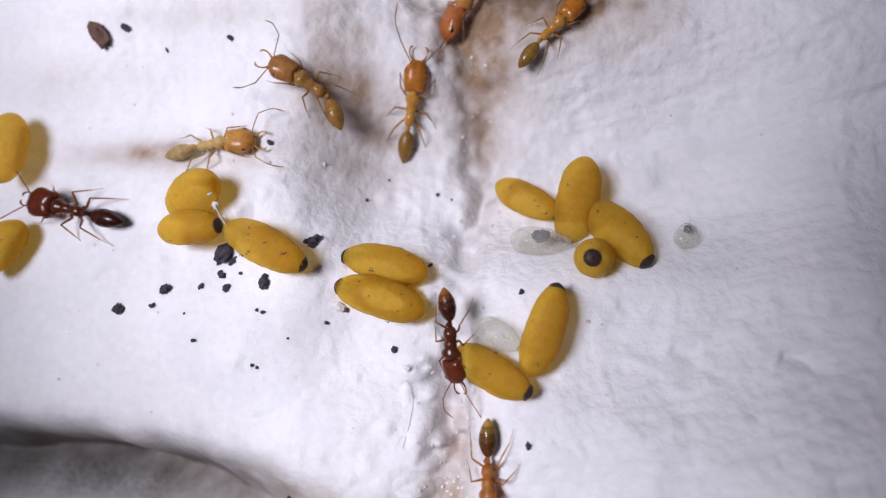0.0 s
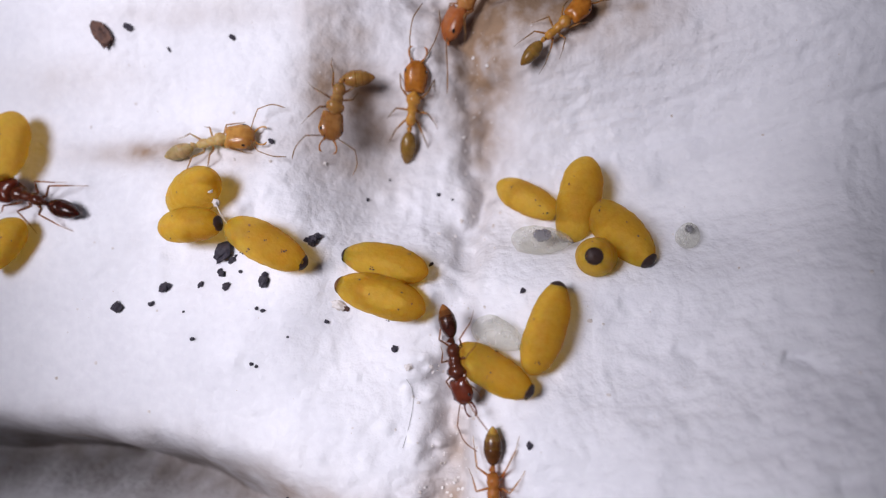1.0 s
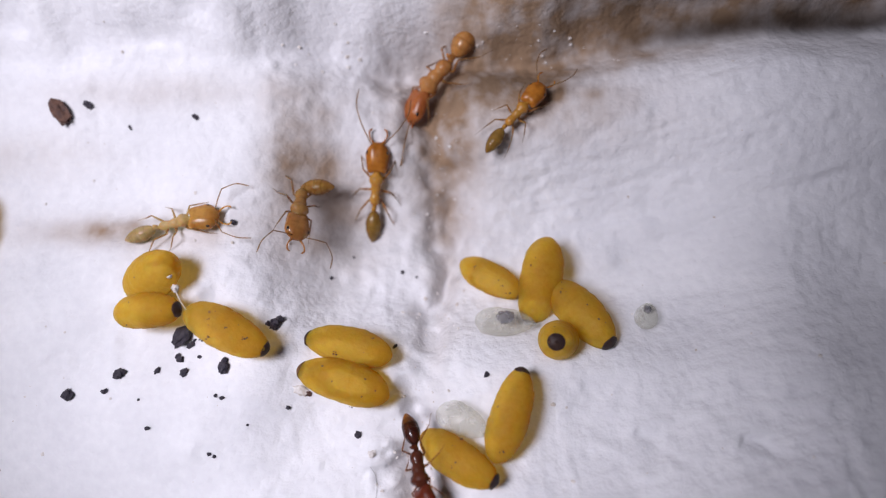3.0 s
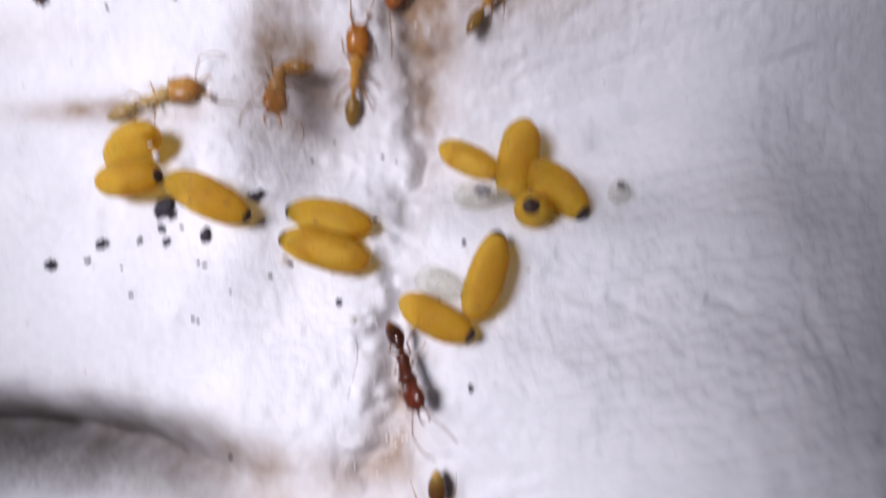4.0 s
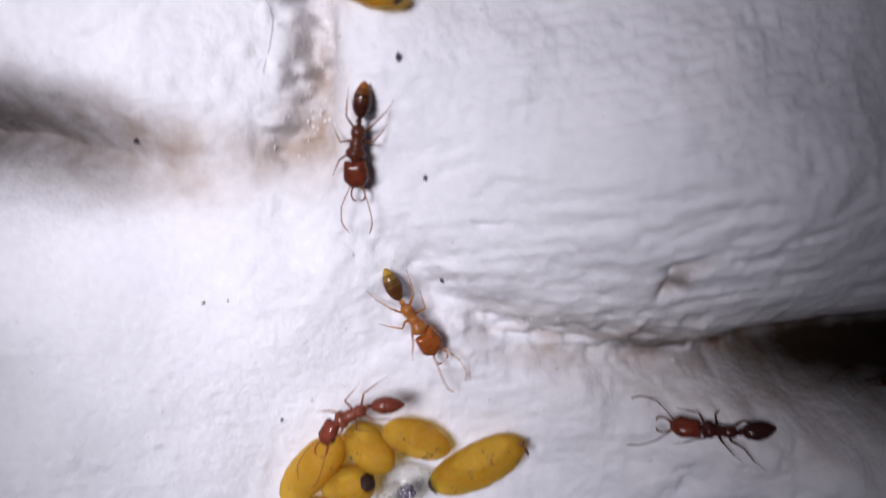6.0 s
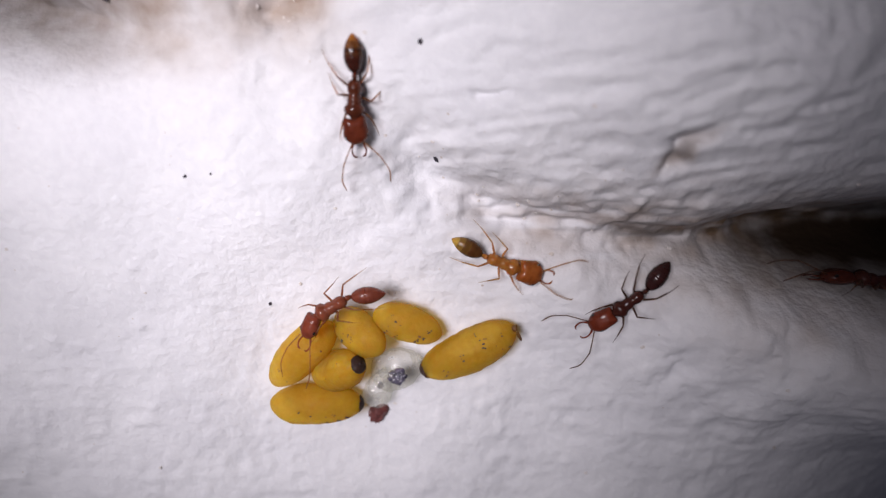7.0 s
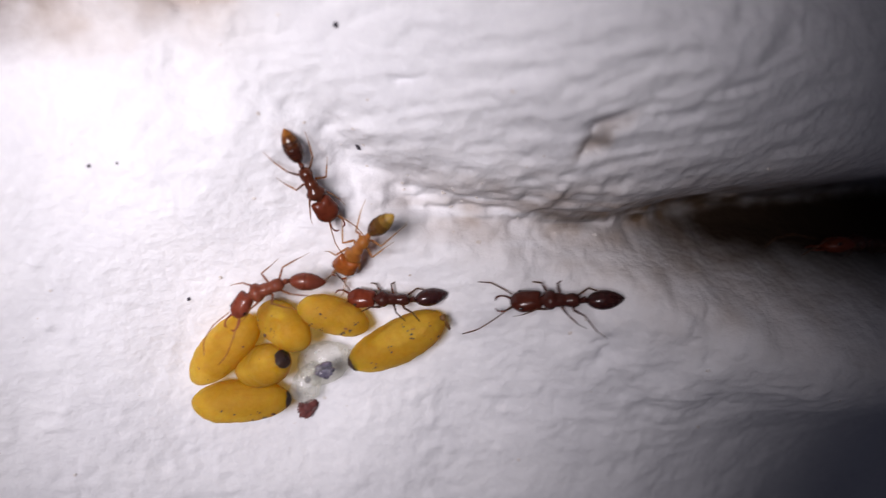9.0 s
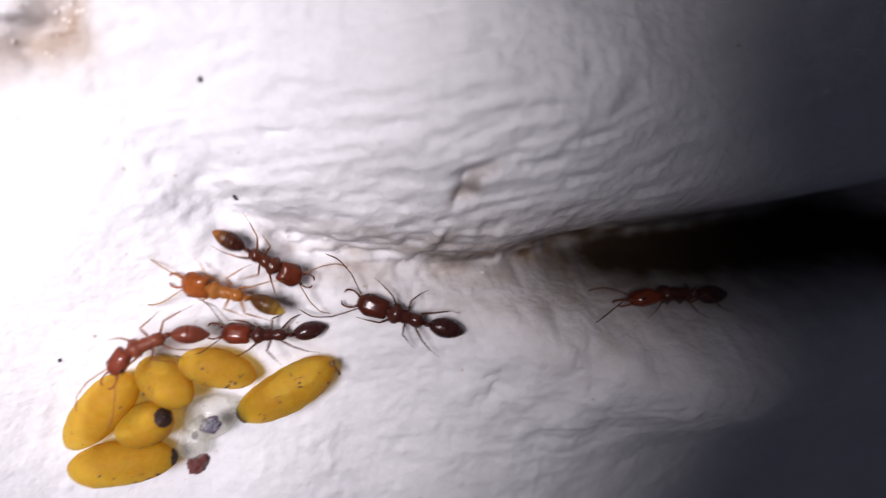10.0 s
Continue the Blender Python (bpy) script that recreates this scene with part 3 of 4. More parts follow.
# x, y, size, length, yaw, lumps
GRAINS_BESIDE_THE_ROW = [
    (-10.69, 2.60, 0.26, 1.2, 60, 3), (-12.73, 2.88, 0.19, 1.0, 0, 3), (-12.39, 3.50, 0.15, 1.4, 20, 2), (-12.48, 2.34, 0.18, 1.2, 30, 2),
    (-13.69, 2.40, 0.15, 1.0, 0, 2), (-15.41, 2.23, 0.26, 1.1, -20, 2), (-15.93, 1.52, 0.13, 1.5, 20, 1), (-17.64, 1.34, 0.26, 1.3, 0, 1),
    (-13.85, 0.03, 0.10, 1.3, 0, 1), (-11.10, -0.97, 0.09, 1.0, 0, 1), (-10.96, 1.41, 0.09, 1.0, 0, 1), (-10.68, 1.32, 0.09, 1.4, 0, 1),
]
GRAINS_ABOVE = [
    (-5.10, -0.27, 0.16, 1.1, 80, 1), (-8.07, 0.87, 0.10, 1.2, 0, 1), (0.39, 2.32, 0.13, 1.1, 70, 1), (0.71, -3.68, 0.13, 1.3, 100, 1),
    (-13.48, 14.24, 0.13, 1.8, -40, 1), (-18.84, 14.96, 0.2, 1.3, -30, 1), (-3.81, 6.99, 0.10, 1.0, 0, 2), (-7.21, 6.65, 0.09, 1.2, 60, 1),
    (-6.30, 7.74, 0.07, 1.0, 0, 1), (-11.04, 8.98, 0.16, 1.0, 0, 1), (-3.70, 3.43, 0.09, 2.0, 60, 1), (-8.89, 4.38, 0.24, 1.2, 10, 5),
]
GRAINS_BELOW = [
    (-10.90, -1.07, 0.09, 1.0, 0, 1), (-10.04, -7.11, 0.13, 1.2, 60, 1), (1.83, -8.14, 0.10, 1.3, 90, 1), (-7.11, -13.53, 0.07, 1.3, 20, 1),
    (-6.10, -13.39, 0.045, 1.2, 0, 1), (-4.36, -19.37, 0.09, 1.1, 70, 1), (2.70, -12.65, 0.09, 2.2, 110, 2), (-16.77, 13.84, 0.07, 2.4, -60, 1),
    (-11.9, 3.0, 0.09, 1.3, 0, 1), (-14.3, 1.2, 0.07, 1.0, 0, 1), (-9.6, 0.2, 0.06, 1.0, 0, 1), (-3.15, 6.75, 0.07, 1.0, 0, 1),
]
for n, (x, y, size, long, yaw, lumps) in enumerate((*GRAINS_BESIDE_THE_ROW, *GRAINS_ABOVE, *GRAINS_BELOW)):
    grain(x, y, size, long, yaw, GRIT, n, lumps=lumps)
grain(-20.05, 14.57, 0.48, 1.7, -50, GRIT_BROWN, 71, "large dark brown flake of soil", lumps=2)
grain(-12.75, 3.85, 0.40, 1.7, 48, GRIT, 72, "black oblong lump of soil beside a cocoon")
grain(-7.57, 1.58, 0.22, 1.7, -30, CRUMB, 73, "pale and brown crumb beside a cocoon", "crumb", 4)
grain(-7.3, 1.46, 0.13, 1.3, -30, GRIT_BROWN, 74, "brown crumb beside a cocoon", "crumb", 2)
grain(-4.48, -1.01, 0.16, 1.2, 20, CRUMB, 75, "greyish crumb on white plaster", "crumb", 3)
grain(0.58, -25.05, 0.40, 1.7, 55, HUSK, 76, "dark reddish brown shed skin below larvae", "husk", 3)


def silk_thread():
    """White lint and its thread, caught on a cocoon."""
    lint = joined(ball(0, 0, 0, 0.13, 0.10, 0.08, 0.4, 4), ball(0.32, -0.5, 0.02, 0.15, 0.17, 0.09, 0.4, 6), tube(smooth_line([(0.3, -0.5, 0), (0.6, -1.0, 0.1), (0.95, -1.45, 0.1)]), [0.025, 0.015]))
    ob = new("lint", mesh_of("lint", *lint, CRUMB))
    ob.matrix_basis = mm(-12.75, 6.35, float(lie(-12.75, 6.35)) + 1.55)
    tagged(ob, "white lint with a thread caught on a cocoon", "lint")


def fibre():
    pts = [(x, y, float(height(x, y)) + 0.05) for x, y in ((-4.55, -4.3), (-4.33, -3.4), (-4.2, -2.5), (-4.3, -1.9), (-4.5, -1.5))]
    ob = new("fibre", mesh_of("fibre", *tube(smooth_line(pts), [0.010, 0.008]), HAIR))
    tagged(ob, "fine grey curved hair on the plaster", "hair")


silk_thread()
fibre()


# ---- ants ----
LEGS = {
    # where the hip sits on the body, then the joints from the hip outwards on the left side
    "fore": ((0.55, 0.14, 0.46), ((0, 0, 0), (0.08, 0.16, -0.12), (0.42, 0.46, 0.24), (0.86, 0.64, -0.22), (1.18, 0.72, -0.44))),
    "mid": ((0.12, 0.14, 0.44), ((0, 0, 0), (-0.04, 0.16, -0.12), (0.0, 0.56, 0.26), (-0.36, 0.88, -0.24), (-0.64, 1.08, -0.42))),
    "hind": ((-0.30, 0.14, 0.44), ((0, 0, 0), (-0.10, 0.15, -0.12), (-0.46, 0.48, 0.30), (-1.0, 0.74, -0.22), (-1.46, 0.86, -0.42))),
}


def bent(points, steps=4):
    """Straight limbs between joints, a few points on each."""
    out = []
    for a, b in zip(points, points[1:]):
        out += [tuple(p + (q - p) * k / steps for p, q in zip(a, b)) for k in range(steps)]
    return out + [points[-1]]


def ant(size, head_colour, body_colour, rear_colour, leg_colour, head_turn=0.0, rear_turn=0.0, open_jaws=20.0, feelers=((0.75, 0.75, 0.05), (0.75, 0.75, 0.05)), rear_lift=0.0, fat=0.37, stout=1.0, broad=1.0, long=1.0, tip_colour=None, label="", depth=0.25):
    """A trap-jaw ant that heads along its x axis; sizes in millimetres times size. Returns the thing and what can move on it."""
    s = size
    skins = [chitin("ant skin", c, depth, clear=clear) for c, clear in ((head_colour, depth * 0.5), (body_colour, depth * 0.8), (rear_colour, depth * 0.8), (leg_colour, 0.5))]
    skins.append(chitin("leg skin", tuple((p + q) / 2 for p, q in zip(body_colour, leg_colour)), depth, clear=0.45))
    skins[2] = banded("gaster skin", rear_colour, depth, depth * 0.8)
    ends = [skins[2]] * 3
    if tip_colour:
        ends = [banded("gaster end skin", tuple(p + (q - p) * u for p, q in zip(rear_colour, tip_colour)), max(depth, 0.3), 0.3) for u in (0.1, 0.4, 1.0)]
    thing = new("ant")
    parts = {}
    big = 1.2

    def at(x, y, z, rx=0, ry=0, rz=0):
        return mm(x * s, y * s, z * s, rx, ry, rz)

    def sized(shape):
        return [(x * s, y * s, z * s) for x, y, z in shape[0]], shape[1]

    def larger(shape):
        return [(x * big, y * big, z * big) for x, y, z in shape[0]], shape[1]

    # head: boxy, with two lobes behind and long toothless jaws
    rings = []
    for x, w, h in ((-0.10, 0.13, 0.10), (-0.07, 0.27, 0.17), (-0.01, 0.355, 0.225), (0.10, 0.395, 0.265), (0.26, 0.42, 0.28), (0.42, 0.45, 0.275), (0.56, 0.455, 0.265), (0.68, 0.415, 0.245), (0.78, 0.35, 0.215), (0.86, 0.275, 0.175), (0.93, 0.21, 0.125), (0.97, 0.10, 0.06)):
        rings.append((x * long, 0, 0, 1.14 * w * broad, h))
    points, faces = loft(rings, 28)
    points = [(x - 0.17 * min(abs(y) / 0.34, 1) ** 1.5 * max(0, 1 - (x + 0.1) / 0.42), y, z - 0.022 * math.exp(-((y / 0.09) ** 2)) * max(0, min(1, 3 * z / 0.28)) + 0.016 * math.exp(-(((abs(y) - 0.17) / 0.07) ** 2) - ((x - 0.72) / 0.16) ** 2) * (z > 0)) for x, y, z in points]
    head = part("head", sized(larger((points, faces))), skins[0], thing, at(1.08, 0, 0.60, 0, 8, head_turn))
    parts["head"] = head
    for side in (1, -1):
        part("eye", sized(larger(ball(0.58 * long, side * 0.42 * broad, 0.09, 0.085, 0.05, 0.08))), EYE, head)
        jaw = smooth_line([(0, 0, 0), (0.14, side * 0.06, 0), (0.32, side * 0.085, 0.01), (0.48, side * 0.05, 0.01), (0.58, -side * 0.03, 0.01), (0.60, -side * 0.15, 0.0)])
        parts["jaw", side] = part("mandible", sized(tube(jaw, [0.062, 0.042, 0.034, 0.036, 0.044, 0.016], 8)), skins[0], head, at(0.93 * big * long, side * 0.15 * big, -0.05, 0, 0, side * (open_jaws - 6)))
        out, ahead, rise = feelers[0 if side > 0 else 1]
        elbow = (ahead * 0.85, side * out * 0.9, 0.22 + rise)
        tip = (ahead * 0.85 + 1.55 * (1.15 - out * 0.5), side * (out * 0.9 + 0.5 * (out - 0.35)), -0.25 + rise)
        mid = tuple((p + q) / 2 + d for p, q, d in zip(elbow, tip, (0.04, side * 0.14, 0.08)))
        line = bent([(0, 0, 0), (elbow[0] * 0.5, elbow[1] * 0.52, elbow[2] * 0.6), elbow], 3)[:-1] + smooth_line([elbow, mid, tip], 6)
        parts["feeler", side] = part("antenna", sized(tube(line, [0.026, 0.026, 0.028, 0.023, 0.027, 0.030, 0.018], 6)), skins[3], head, at(0.86 * big * long, side * 0.21 * big, 0.16))
    # trunk
    rings = [(x, 0, z, w, h) for x, z, w, h in ((-0.60, 0.52, 0.09, 0.08), (-0.55, 0.55, 0.16, 0.16), (-0.42, 0.58, 0.21, 0.215), (-0.27, 0.59, 0.225, 0.225), (-0.12, 0.58, 0.205, 0.205), (-0.04, 0.57, 0.18, 0.18), (0.08, 0.60, 0.205, 0.21), (0.20, 0.62, 0.225, 0.22), (0.30, 0.61, 0.215, 0.205), (0.37, 0.61, 0.23, 0.215), (0.50, 0.63, 0.315, 0.265), (0.64, 0.64, 0.325, 0.27), (0.76, 0.62, 0.275, 0.23), (0.86, 0.60, 0.17, 0.15), (0.93, 0.60, 0.11, 0.10), (1.06, 0.60, 0.10, 0.10))]
    part("thorax", sized(loft([(x, y, z, w * stout, h * stout) for x, y, z, w, h in rings], 18)), skins[1], thing)
    rings = [(x, 0, z, w, h) for x, z, w, h in ((-0.52, 0.48, 0.05, 0.05), (-0.60, 0.50, 0.08, 0.09), (-0.68, 0.60, 0.12, 0.21), (-0.75, 0.65, 0.115, 0.24), (-0.82, 0.58, 0.10, 0.17), (-0.90, 0.50, 0.075, 0.08))]
    part("petiole", sized(loft(rings[::-1], 14)), skins[1], thing)
    # rear body, in overlapping plates
    def plate(low, high):
        rings = []
        for k in range(13):
            u = low + (high - low) * k / 12
            full = math.sin(math.pi * u ** 1.1) ** (0.47 + 0.13 * (1 - u)) if 0 < u < 1 else 0.0
            full *= 1.03 - 0.05 * k / 12
            rings.append((-1.54 * (1 - u), 0, -0.05 * (1 - u), max(fat * full * (0.92 + 0.12 * u), 0.012), max(fat * 0.92 * full, 0.012)))
        return sized(loft(rings, 20))

    gaster = part("gaster", plate(0.56, 1.0), skins[2], thing, at(-0.84, 0, 0.50, 0, rear_lift, rear_turn))
    parts["gaster"] = gaster
    for low, high, skin in ((0.36, 0.60, ends[0]), (0.19, 0.40, ends[1]), (0.0, 0.23, ends[2])):
        part("plate", plate(low, high), skin, gaster)
    for side in (1, -1):
        for place, (hip, joints) in LEGS.items():
            joints = [(x * 1.12, side * y * 0.98, z) for x, y, z in joints]
            leg = part("leg", sized(tube(bent(joints[:3]), [0.062, 0.078, 0.050, 0.054, 0.046, 0.032], 8)), skins[4], thing, at(hip[0], side * hip[1], hip[2]))
            part("shin", sized(tube(bent(joints[2:4], 6), [0.033, 0.036, 0.031, 0.023], 7)), skins[3], leg)
            part("foot", sized(tube(bent(joints[3:], 6), [0.015, 0.013, 0.014, 0.010, 0.011, 0.007], 6)), skins[3], leg)
            parts[place, side] = leg
    tagged(thing, label, "ant", "ants in the nest")
    return thing, parts


AMBER = ((0.52, 0.205, 0.030), (0.64, 0.34, 0.065), (0.31, 0.18, 0.038), (0.34, 0.23, 0.12))
TAWNY = ((0.47, 0.235, 0.075), (0.44, 0.255, 0.080), (0.43, 0.240, 0.065), (0.32, 0.22, 0.12))
ORANGE = ((0.50, 0.17, 0.050), (0.56, 0.27, 0.085), (0.58, 0.28, 0.085), (0.36, 0.22, 0.10))
PALE = ((0.66, 0.36, 0.095), (0.74, 0.54, 0.250), (0.60, 0.46, 0.220), (0.42, 0.28, 0.13))
DARK = ((0.15, 0.033, 0.016), (0.11, 0.031, 0.016), (0.060, 0.017, 0.011), (0.40, 0.20, 0.08))
TAN = ((0.40, 0.12, 0.028), (0.48, 0.20, 0.045), (0.13, 0.052, 0.014), (0.50, 0.30, 0.12))
RUST = ((0.24, 0.058, 0.032), (0.26, 0.075, 0.040), (0.23, 0.06, 0.035), (0.40, 0.20, 0.10))
BLACKISH = ((0.19, 0.038, 0.018), (0.070, 0.020, 0.015), (0.050, 0.016, 0.015), (0.20, 0.11, 0.07))

ants = {
    "valley": ant(1.10, *AMBER, 4, 2, 26, fat=0.37, broad=0.86, feelers=((0.35, 1.1, 0.1), (0.55, 1.0, 0.1)), label="amber yellow ant standing still in a shallow valley"),
    "turning": ant(1.02, *TAWNY, 8, -40, 26, ((1.0, 0.35, 0.1), (1.0, 0.3, 0.0)), 10, fat=0.39, stout=1.3, broad=0.92, long=0.92, label="orange brown ant that turns about on brown dirt", depth=0.4),
    "pale": ant(0.98, *PALE, -6, 6, 34, ((0.9, 0.5, 0.2), (0.8, 0.5, 0.0)), label="pale young ant resting beside cocoons", depth=0.5),
    "leader": ant(0.91, *DARK, 10, 2, 12, ((0.5, 0.9, 0.0), (0.6, 0.9, 0.0)), tip_colour=(0.42, 0.17, 0.035), label="dark brown ant walking down a groove", broad=0.88, long=0.84, stout=1.35, fat=0.40, depth=0.15),
    "second": ant(0.97, *TAN, 6, -2, 14, ((0.5, 1.0, 0.0), (0.5, 1.0, 0.0)), stout=1.2, fat=0.38, broad=0.90, long=0.84, tip_colour=(0.62, 0.40, 0.08), label="tan ant with a dark shiny gaster, walking", depth=0.35),
    "nurse": ant(0.93, *RUST, 38, -22, 12, ((0.4, 0.9, -0.1), (0.4, 0.9, -0.1)), -14, label="rust brown ant tending a pile of cocoons", broad=0.68, long=0.86, stout=1.3, fat=0.39),
    "comer": ant(0.98, *BLACKISH, -6, 16, 18, ((0.75, 0.8, 0.0), (0.75, 0.8, 0.1)), label="nearly black ant with a dark red head, walking", depth=0.1, broad=0.74, long=0.92, stout=1.2, fat=0.40),
    "follower": ant(1.10, (0.085, 0.020, 0.012), *BLACKISH[1:], 2, 6, 18, ((0.6, 1.0, 0.1), (0.6, 0.9, 0.0)), label="dark ant with a red head coming out of a crevice", depth=0.12, broad=0.74, long=0.92, stout=1.3, fat=0.40),
    "last": ant(1.22, *BLACKISH, 0, 4, 16, ((0.6, 1.0, 0.1), (0.6, 1.0, 0.0)), label="dark ant at the mouth of a crevice", depth=0.12, broad=0.74, long=0.92, stout=1.3, fat=0.40),
    "top": ant(1.28, *ORANGE, 14, 12, 14, stout=1.35, fat=0.44, broad=0.86, feelers=((0.6, 0.8, 0.0), (0.6, 0.9, 0.0)), label="orange ant under the upper ledge"),
    "ledge": ant(0.90, *AMBER, 6, 8, 36, broad=0.88, feelers=((0.7, 0.7, 0.1), (0.7, 0.8, 0.0)), label="amber ant below the upper ledge"),
    "leaving": ant(1.15, *DARK, 0, 0, 10, label="dark brown ant walking away past cocoons"),
}

# ---- what moves: seconds, x, y in millimetres, heading, pitch, height over the ground ----
PATHS = {
    "valley": [(0, -5.10, 11.17, 79), (1, -5.11, 11.15, 81), (2, -5.14, 11.14, 83), (2.5, -5.15, 11.14, 83), (2.7, -5.14, 11.10, 84), (3.8, -5.13, 11.13, 83), (4.5, -5.15, 11.13, 82), (10, -5.15, 11.13, 82)],
    "turning": [(0, -9.30, 11.58, 150), (0.3, -8.74, 11.82, 149), (0.6, -8.05, 12.17, 190, 4, 0.24), (0.8, -8.12, 11.99, 222, 8, 0.37), (1, -8.43, 11.11, 254, 14, 0.50), (1.5, -8.23, 9.47, 255, 5, 0.50), (2, -8.64, 9.60, 256, 12, 0.50), (2.5, -8.57, 9.60, 255, 26, 0.50), (2.7, -8.54, 9.87, 254, 26, 0.50), (3.8, -8.52, 9.79, 250, 26, 0.50), (4.5, -8.82, 10.14, 250, 26, 0.50), (10, -8.82, 10.14, 250, 26, 0.50)],
    "pale": [(0, -13.76, 8.76, 8), (1, -13.84, 8.80, 11), (2.5, -13.77, 8.75, 11), (3.8, -13.66, 8.82, 19), (10, -13.66, 8.82, 19)],
    "leader": [(0, -2.19, 0.50, -94, 0, 2.00), (1, -1.94, -0.29, -79, 0, 2.00), (2.5, -1.93, -0.72, -67, 0, 2.00), (3.8, -1.72, -2.28, -56, 0, 1.40), (4.5, -0.87, -3.86, -77, 0, 0.50), (5.5, -0.74, -5.44, -95), (6, -0.70, -6.71, -96), (6.2, -0.64, -7.63, -90), (7.3, -0.61, -11.00, -90), (7.5, -0.54, -11.63, -90), (8, -0.41, -12.56, -85), (8.5, 0.37, -14.31, -74), (9, 0.69, -13.92, -63), (9.3, 1.54, -13.72, -51), (9.6, 1.93, -14.25, -46), (10, 3.55, -15.17, -35)],
    "second": [(0, -0.66, -4.98, -86), (1, -0.52, -5.28, -86), (2.7, -0.45, -7.20, -85), (4.5, -0.45, -9.75, -83), (5, 0.04, -10.79, -74), (5.5, 0.30, -12.29, -73), (6, 1.21, -14.10, -56), (6.2, 2.29, -15.41, -50), (6.8, 4.90, -16.80, -30), (7.3, 6.01, -16.93, -12), (7.5, 5.22, -16.92, -25), (8, 3.50, -16.63, -60), (8.2, 3.62, -16.44, -75, -6, 0.17), (8.5, 3.28, -16.35, -96, -18, 0.41), (9, 2.90, -16.21, -119, -28, 0.59), (9.3, 3.40, -16.15, -150, -24, 0.52), (9.6, 3.28, -16.68, -180, -6, 0.17), (10, 2.56, -16.26, -190, -18, 0.41)],
    "nurse": [(0, -0.76, -18.19, -150, 0, 1.30), (6.2, -0.76, -18.19, -150, 0, 1.30), (7.5, -1.35, -19.05, -144, 0, 1.30), (8.2, -0.45, -18.35, -154, 0, 1.30), (9, -0.58, -18.27, -156, 0, 1.30), (10, -0.39, -18.13, -157, 0, 1.30)],
    "comer": [(0, 22.00, -17.60, 178), (4.5, 19.50, -17.80, 178), (6, 14.70, -18.80, 178), (6.2, 14.20, -18.75, 181), (6.8, 11.90, -18.30, 208), (7.3, 10.74, -18.51, 231), (7.5, 10.33, -18.90, 216), (8, 9.17, -19.03, 178), (8.2, 8.53, -18.88, 177), (8.5, 6.45, -19.20, 173), (9, 4.40, -19.52, 180), (9.3, 4.75, -19.15, 182), (9.6, 4.70, -19.02, 187), (10, 3.97, -18.68, 177)],
    "follower": [(0, 30.00, -17.60, 170), (6.2, 25.00, -17.60, 166), (7.3, 21.10, -18.00, 150), (7.5, 20.20, -18.10, 150), (8, 17.40, -17.90, 161), (8.2, 16.60, -18.15, 169), (8.5, 14.30, -18.55, 181), (9, 11.65, -19.15, 184), (9.3, 10.75, -18.70, 175), (9.6, 10.06, -18.50, 174), (10, 9.71, -17.87, 159)],
    "last": [(0, 33.00, -17.20, 178), (8, 30.00, -17.30, 178), (9.3, 25.7, -17.6, 180), (9.6, 23.4, -17.9, 176), (10, 22.95, -17.95, 177)],
    "top": [(0, -1.53, 16.54, -143), (2.5, -1.53, 16.54, -143), (2.7, -1.54, 16.51, -141), (3.8, -1.58, 16.51, -142), (10, -1.58, 16.51, -142)],
    "ledge": [(0, 1.61, 14.06, 43), (1, 1.75, 14.07, 39), (2, 1.75, 14.13, 43), (2.5, 1.74, 14.05, 38), (2.7, 1.72, 14.03, 41), (3.8, 1.71, 14.09, 50), (10, 1.71, 14.09, 50)],
    "leaving": [(0, -20.13, 5.77, 167), (1, -22.45, 6.26, 163), (2.5, -25.40, 7.00, 162), (10, -36.00, 10.00, 162)],
}
# how far each ant leans over to its right side as it climbs along a slope: seconds, degrees
LEANS = {
    "comer": ((0, 35), (6.2, 35), (7.3, 5), (7.5, 5), (8, 26), (8.5, 46), (9, 52), (10, 34)),
    "follower": ((0, 20), (8, 30), (9, 50), (9.6, 24), (10, 5)),
    "last": ((0, 28), (10, 28)),
    "nurse": ((0, 38), (10, 38)),
}
# how far each gaster swings to the ant's right: seconds, degrees
REARS = {
    "leader": ((0, 8), (2.7, 10), (4.5, 22), (5.5, 4), (6.2, -4), (7.5, 4), (8.5, -6), (10, 0)),
    "second": ((0, 0), (5.5, -4), (6.2, -8), (7.5, 6), (8, 18), (8.5, 6), (9.5, -16), (10, -10)),
}
STANDING = ("valley", "pale", "top", "ledge", "nurse")


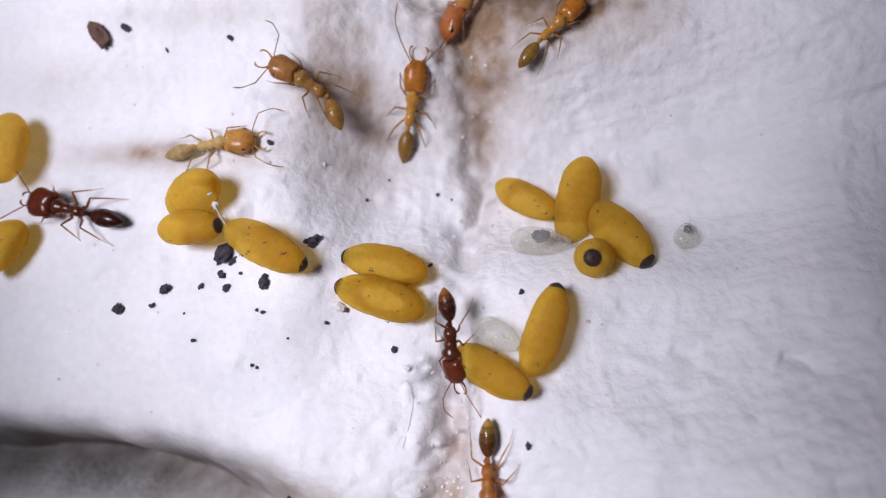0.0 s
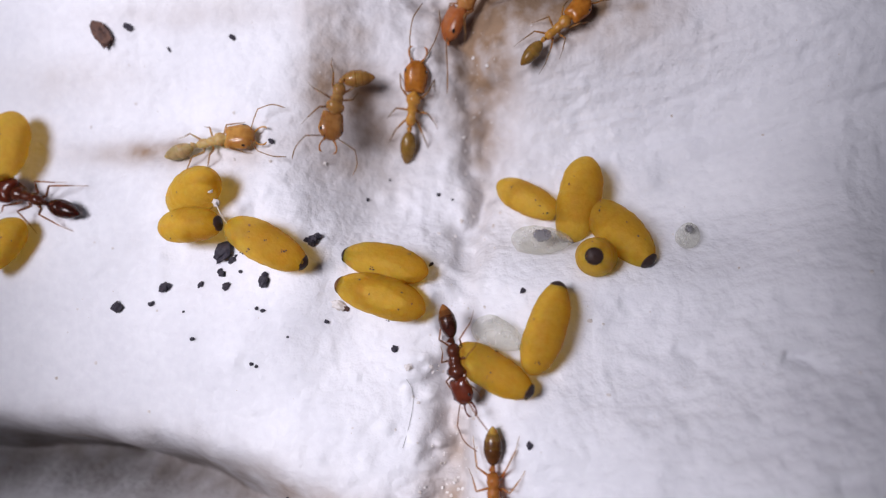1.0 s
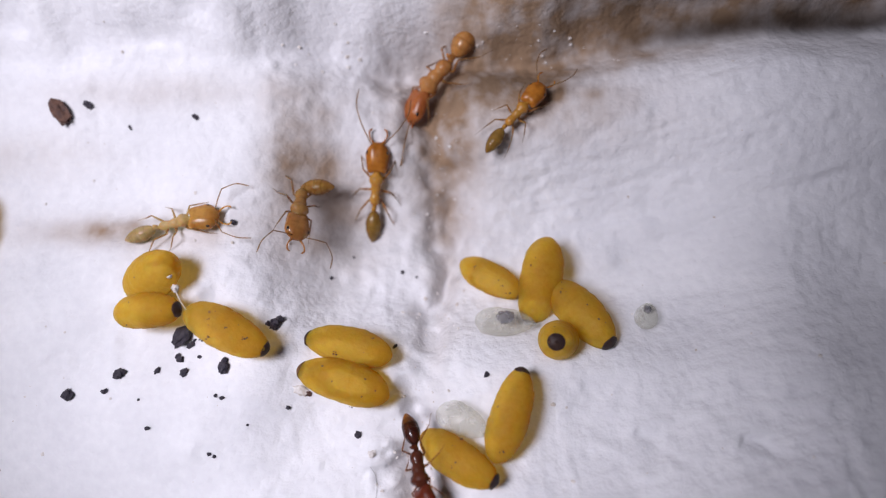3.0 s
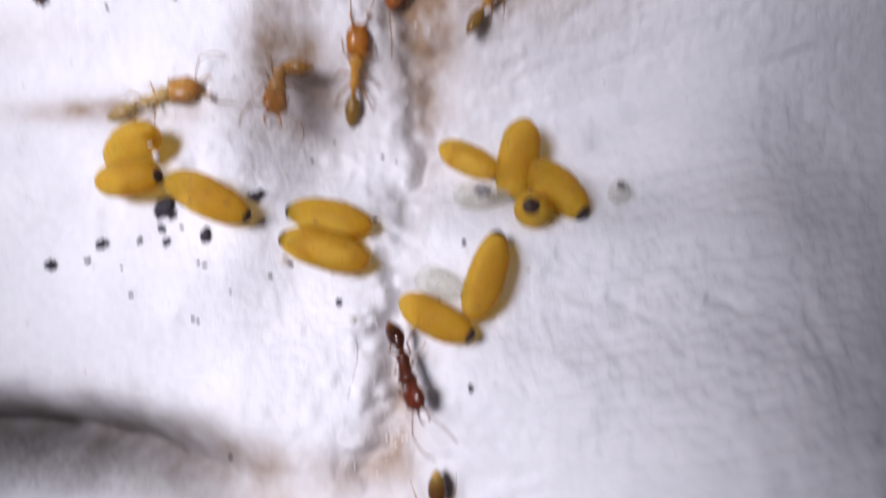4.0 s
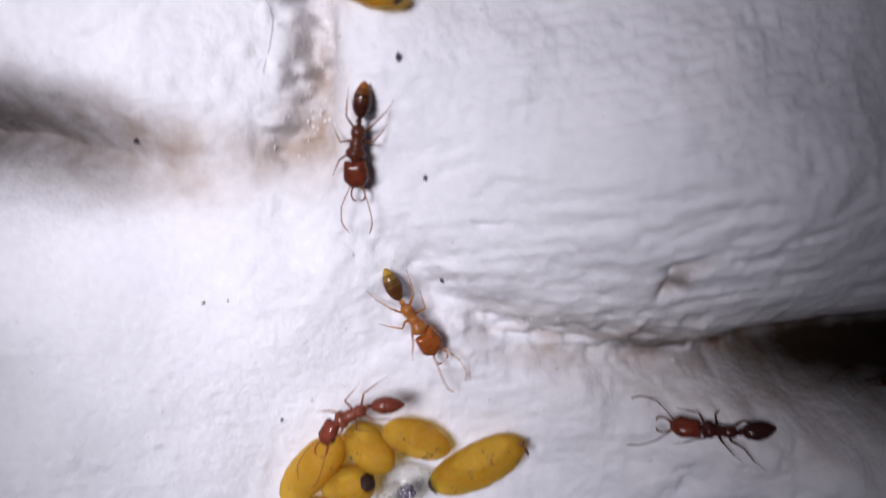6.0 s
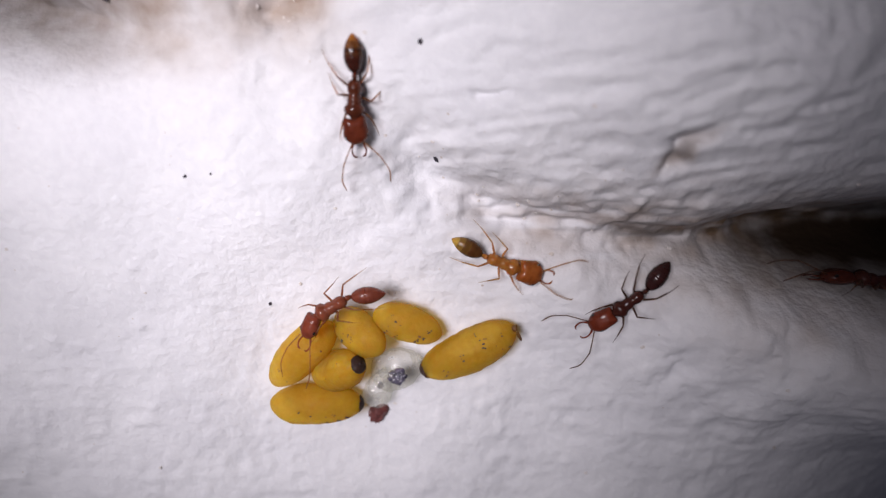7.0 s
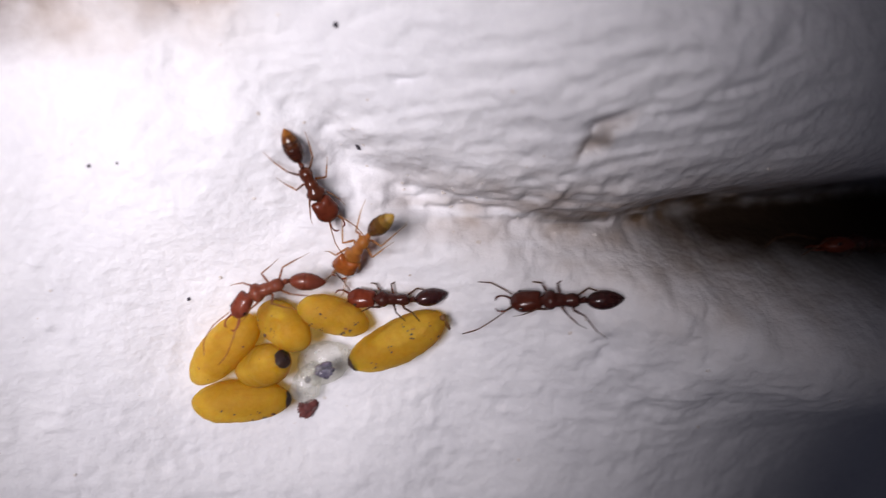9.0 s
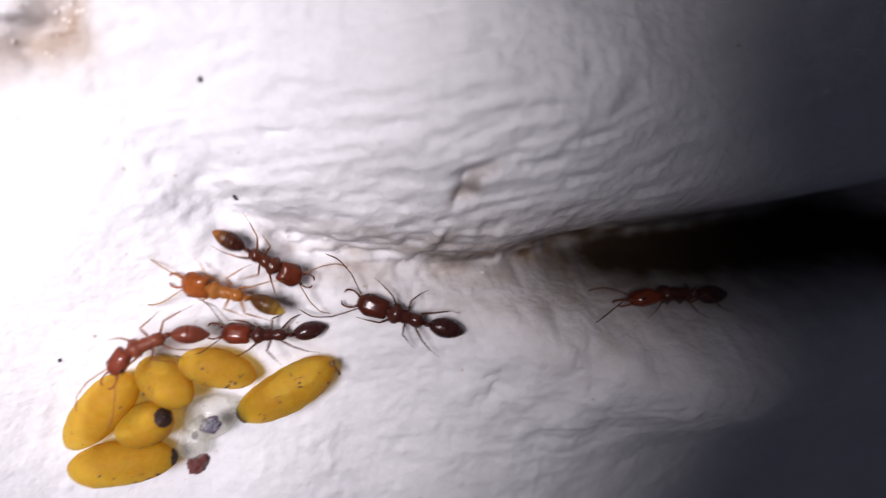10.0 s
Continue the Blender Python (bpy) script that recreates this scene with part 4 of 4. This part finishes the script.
def motions():
    for name, rows in PATHS.items():
        thing, parts = ants[name]
        times = [row[0] for row in rows]
        leans = np.interp(times, *zip(*LEANS.get(name, ((0, 0), (10, 0)))))
        walk(thing, [(row[0], ground_pose(*row[1:4], (row[5] if len(row) > 5 else 0.05) + 0.006 * lean, row[4] if len(row) > 4 else 0.0, 0.75, float(lean))) for row, lean in zip(rows, leans)])
        if name == "turning":
            rest = parts["gaster"].matrix_basis.translation.copy()
            walk(parts["gaster"], [(t, Matrix.Translation(rest) @ pose(0, 0, 0, 0, lift, turn)) for t, lift, turn in ((0, 5, -38), (0.6, 8, -48), (1, 26, -72), (1.5, 6, -8), (2, 24, -50), (2.5, 40, -95), (4.5, 40, -92), (10, 40, -92))])
        if name in REARS:
            rest = parts["gaster"].matrix_basis.copy()
            walk(parts["gaster"], [(t, rest @ pose(0, 0, 0, 0, 0, turn)) for t, turn in REARS[name]])
        xs, ys = [row[1] for row in rows], [row[2] for row in rows]
        turns = [row[3] for row in rows]
        lag = list(ants).index(name) * 0.37
        swing = {key: [] for key in parts if key[0] in LEGS or key[0] == "feeler"}
        rests = {key: parts[key].matrix_basis.copy() for key in swing}
        stride, last = lag * 2, (xs[0], ys[0], turns[0])
        for k in range(51):
            t = k * 0.2
            here = tuple(float(np.interp(t, times, some)) for some in (xs, ys, turns))
            stride += 2.6 * math.hypot(here[0] - last[0], here[1] - last[1]) + 0.03 * abs(here[2] - last[2])
            pace = min(1.0, 1.2 * math.hypot(here[0] - last[0], here[1] - last[1]) + 0.02 * abs(here[2] - last[2]))
            last = here
            for key in swing:
                if key[0] == "feeler":
                    turn = 9 * math.sin(2.3 * t + 2.1 * key[1] + lag) + 6 * math.sin(4.1 * t + lag * 3 + key[1])
                    swing[key].append((t, rests[key] @ pose(0, 0, 0, 0, 3 * math.sin(3 * t + lag), turn)))
                else:
                    half = (1 if key[0] == "mid" else 0) + (1 if key[1] > 0 else 0)
                    a = stride + math.pi * half
                    amount = 16 * pace if name not in STANDING else 3
                    swing[key].append((t, rests[key] @ pose(0, 0, 0, -key[1] * -6 * pace * max(0, math.cos(a)), 0, key[1] * -amount * math.sin(a))))
        for key, some in swing.items():
            walk(parts[key], some)


motions()
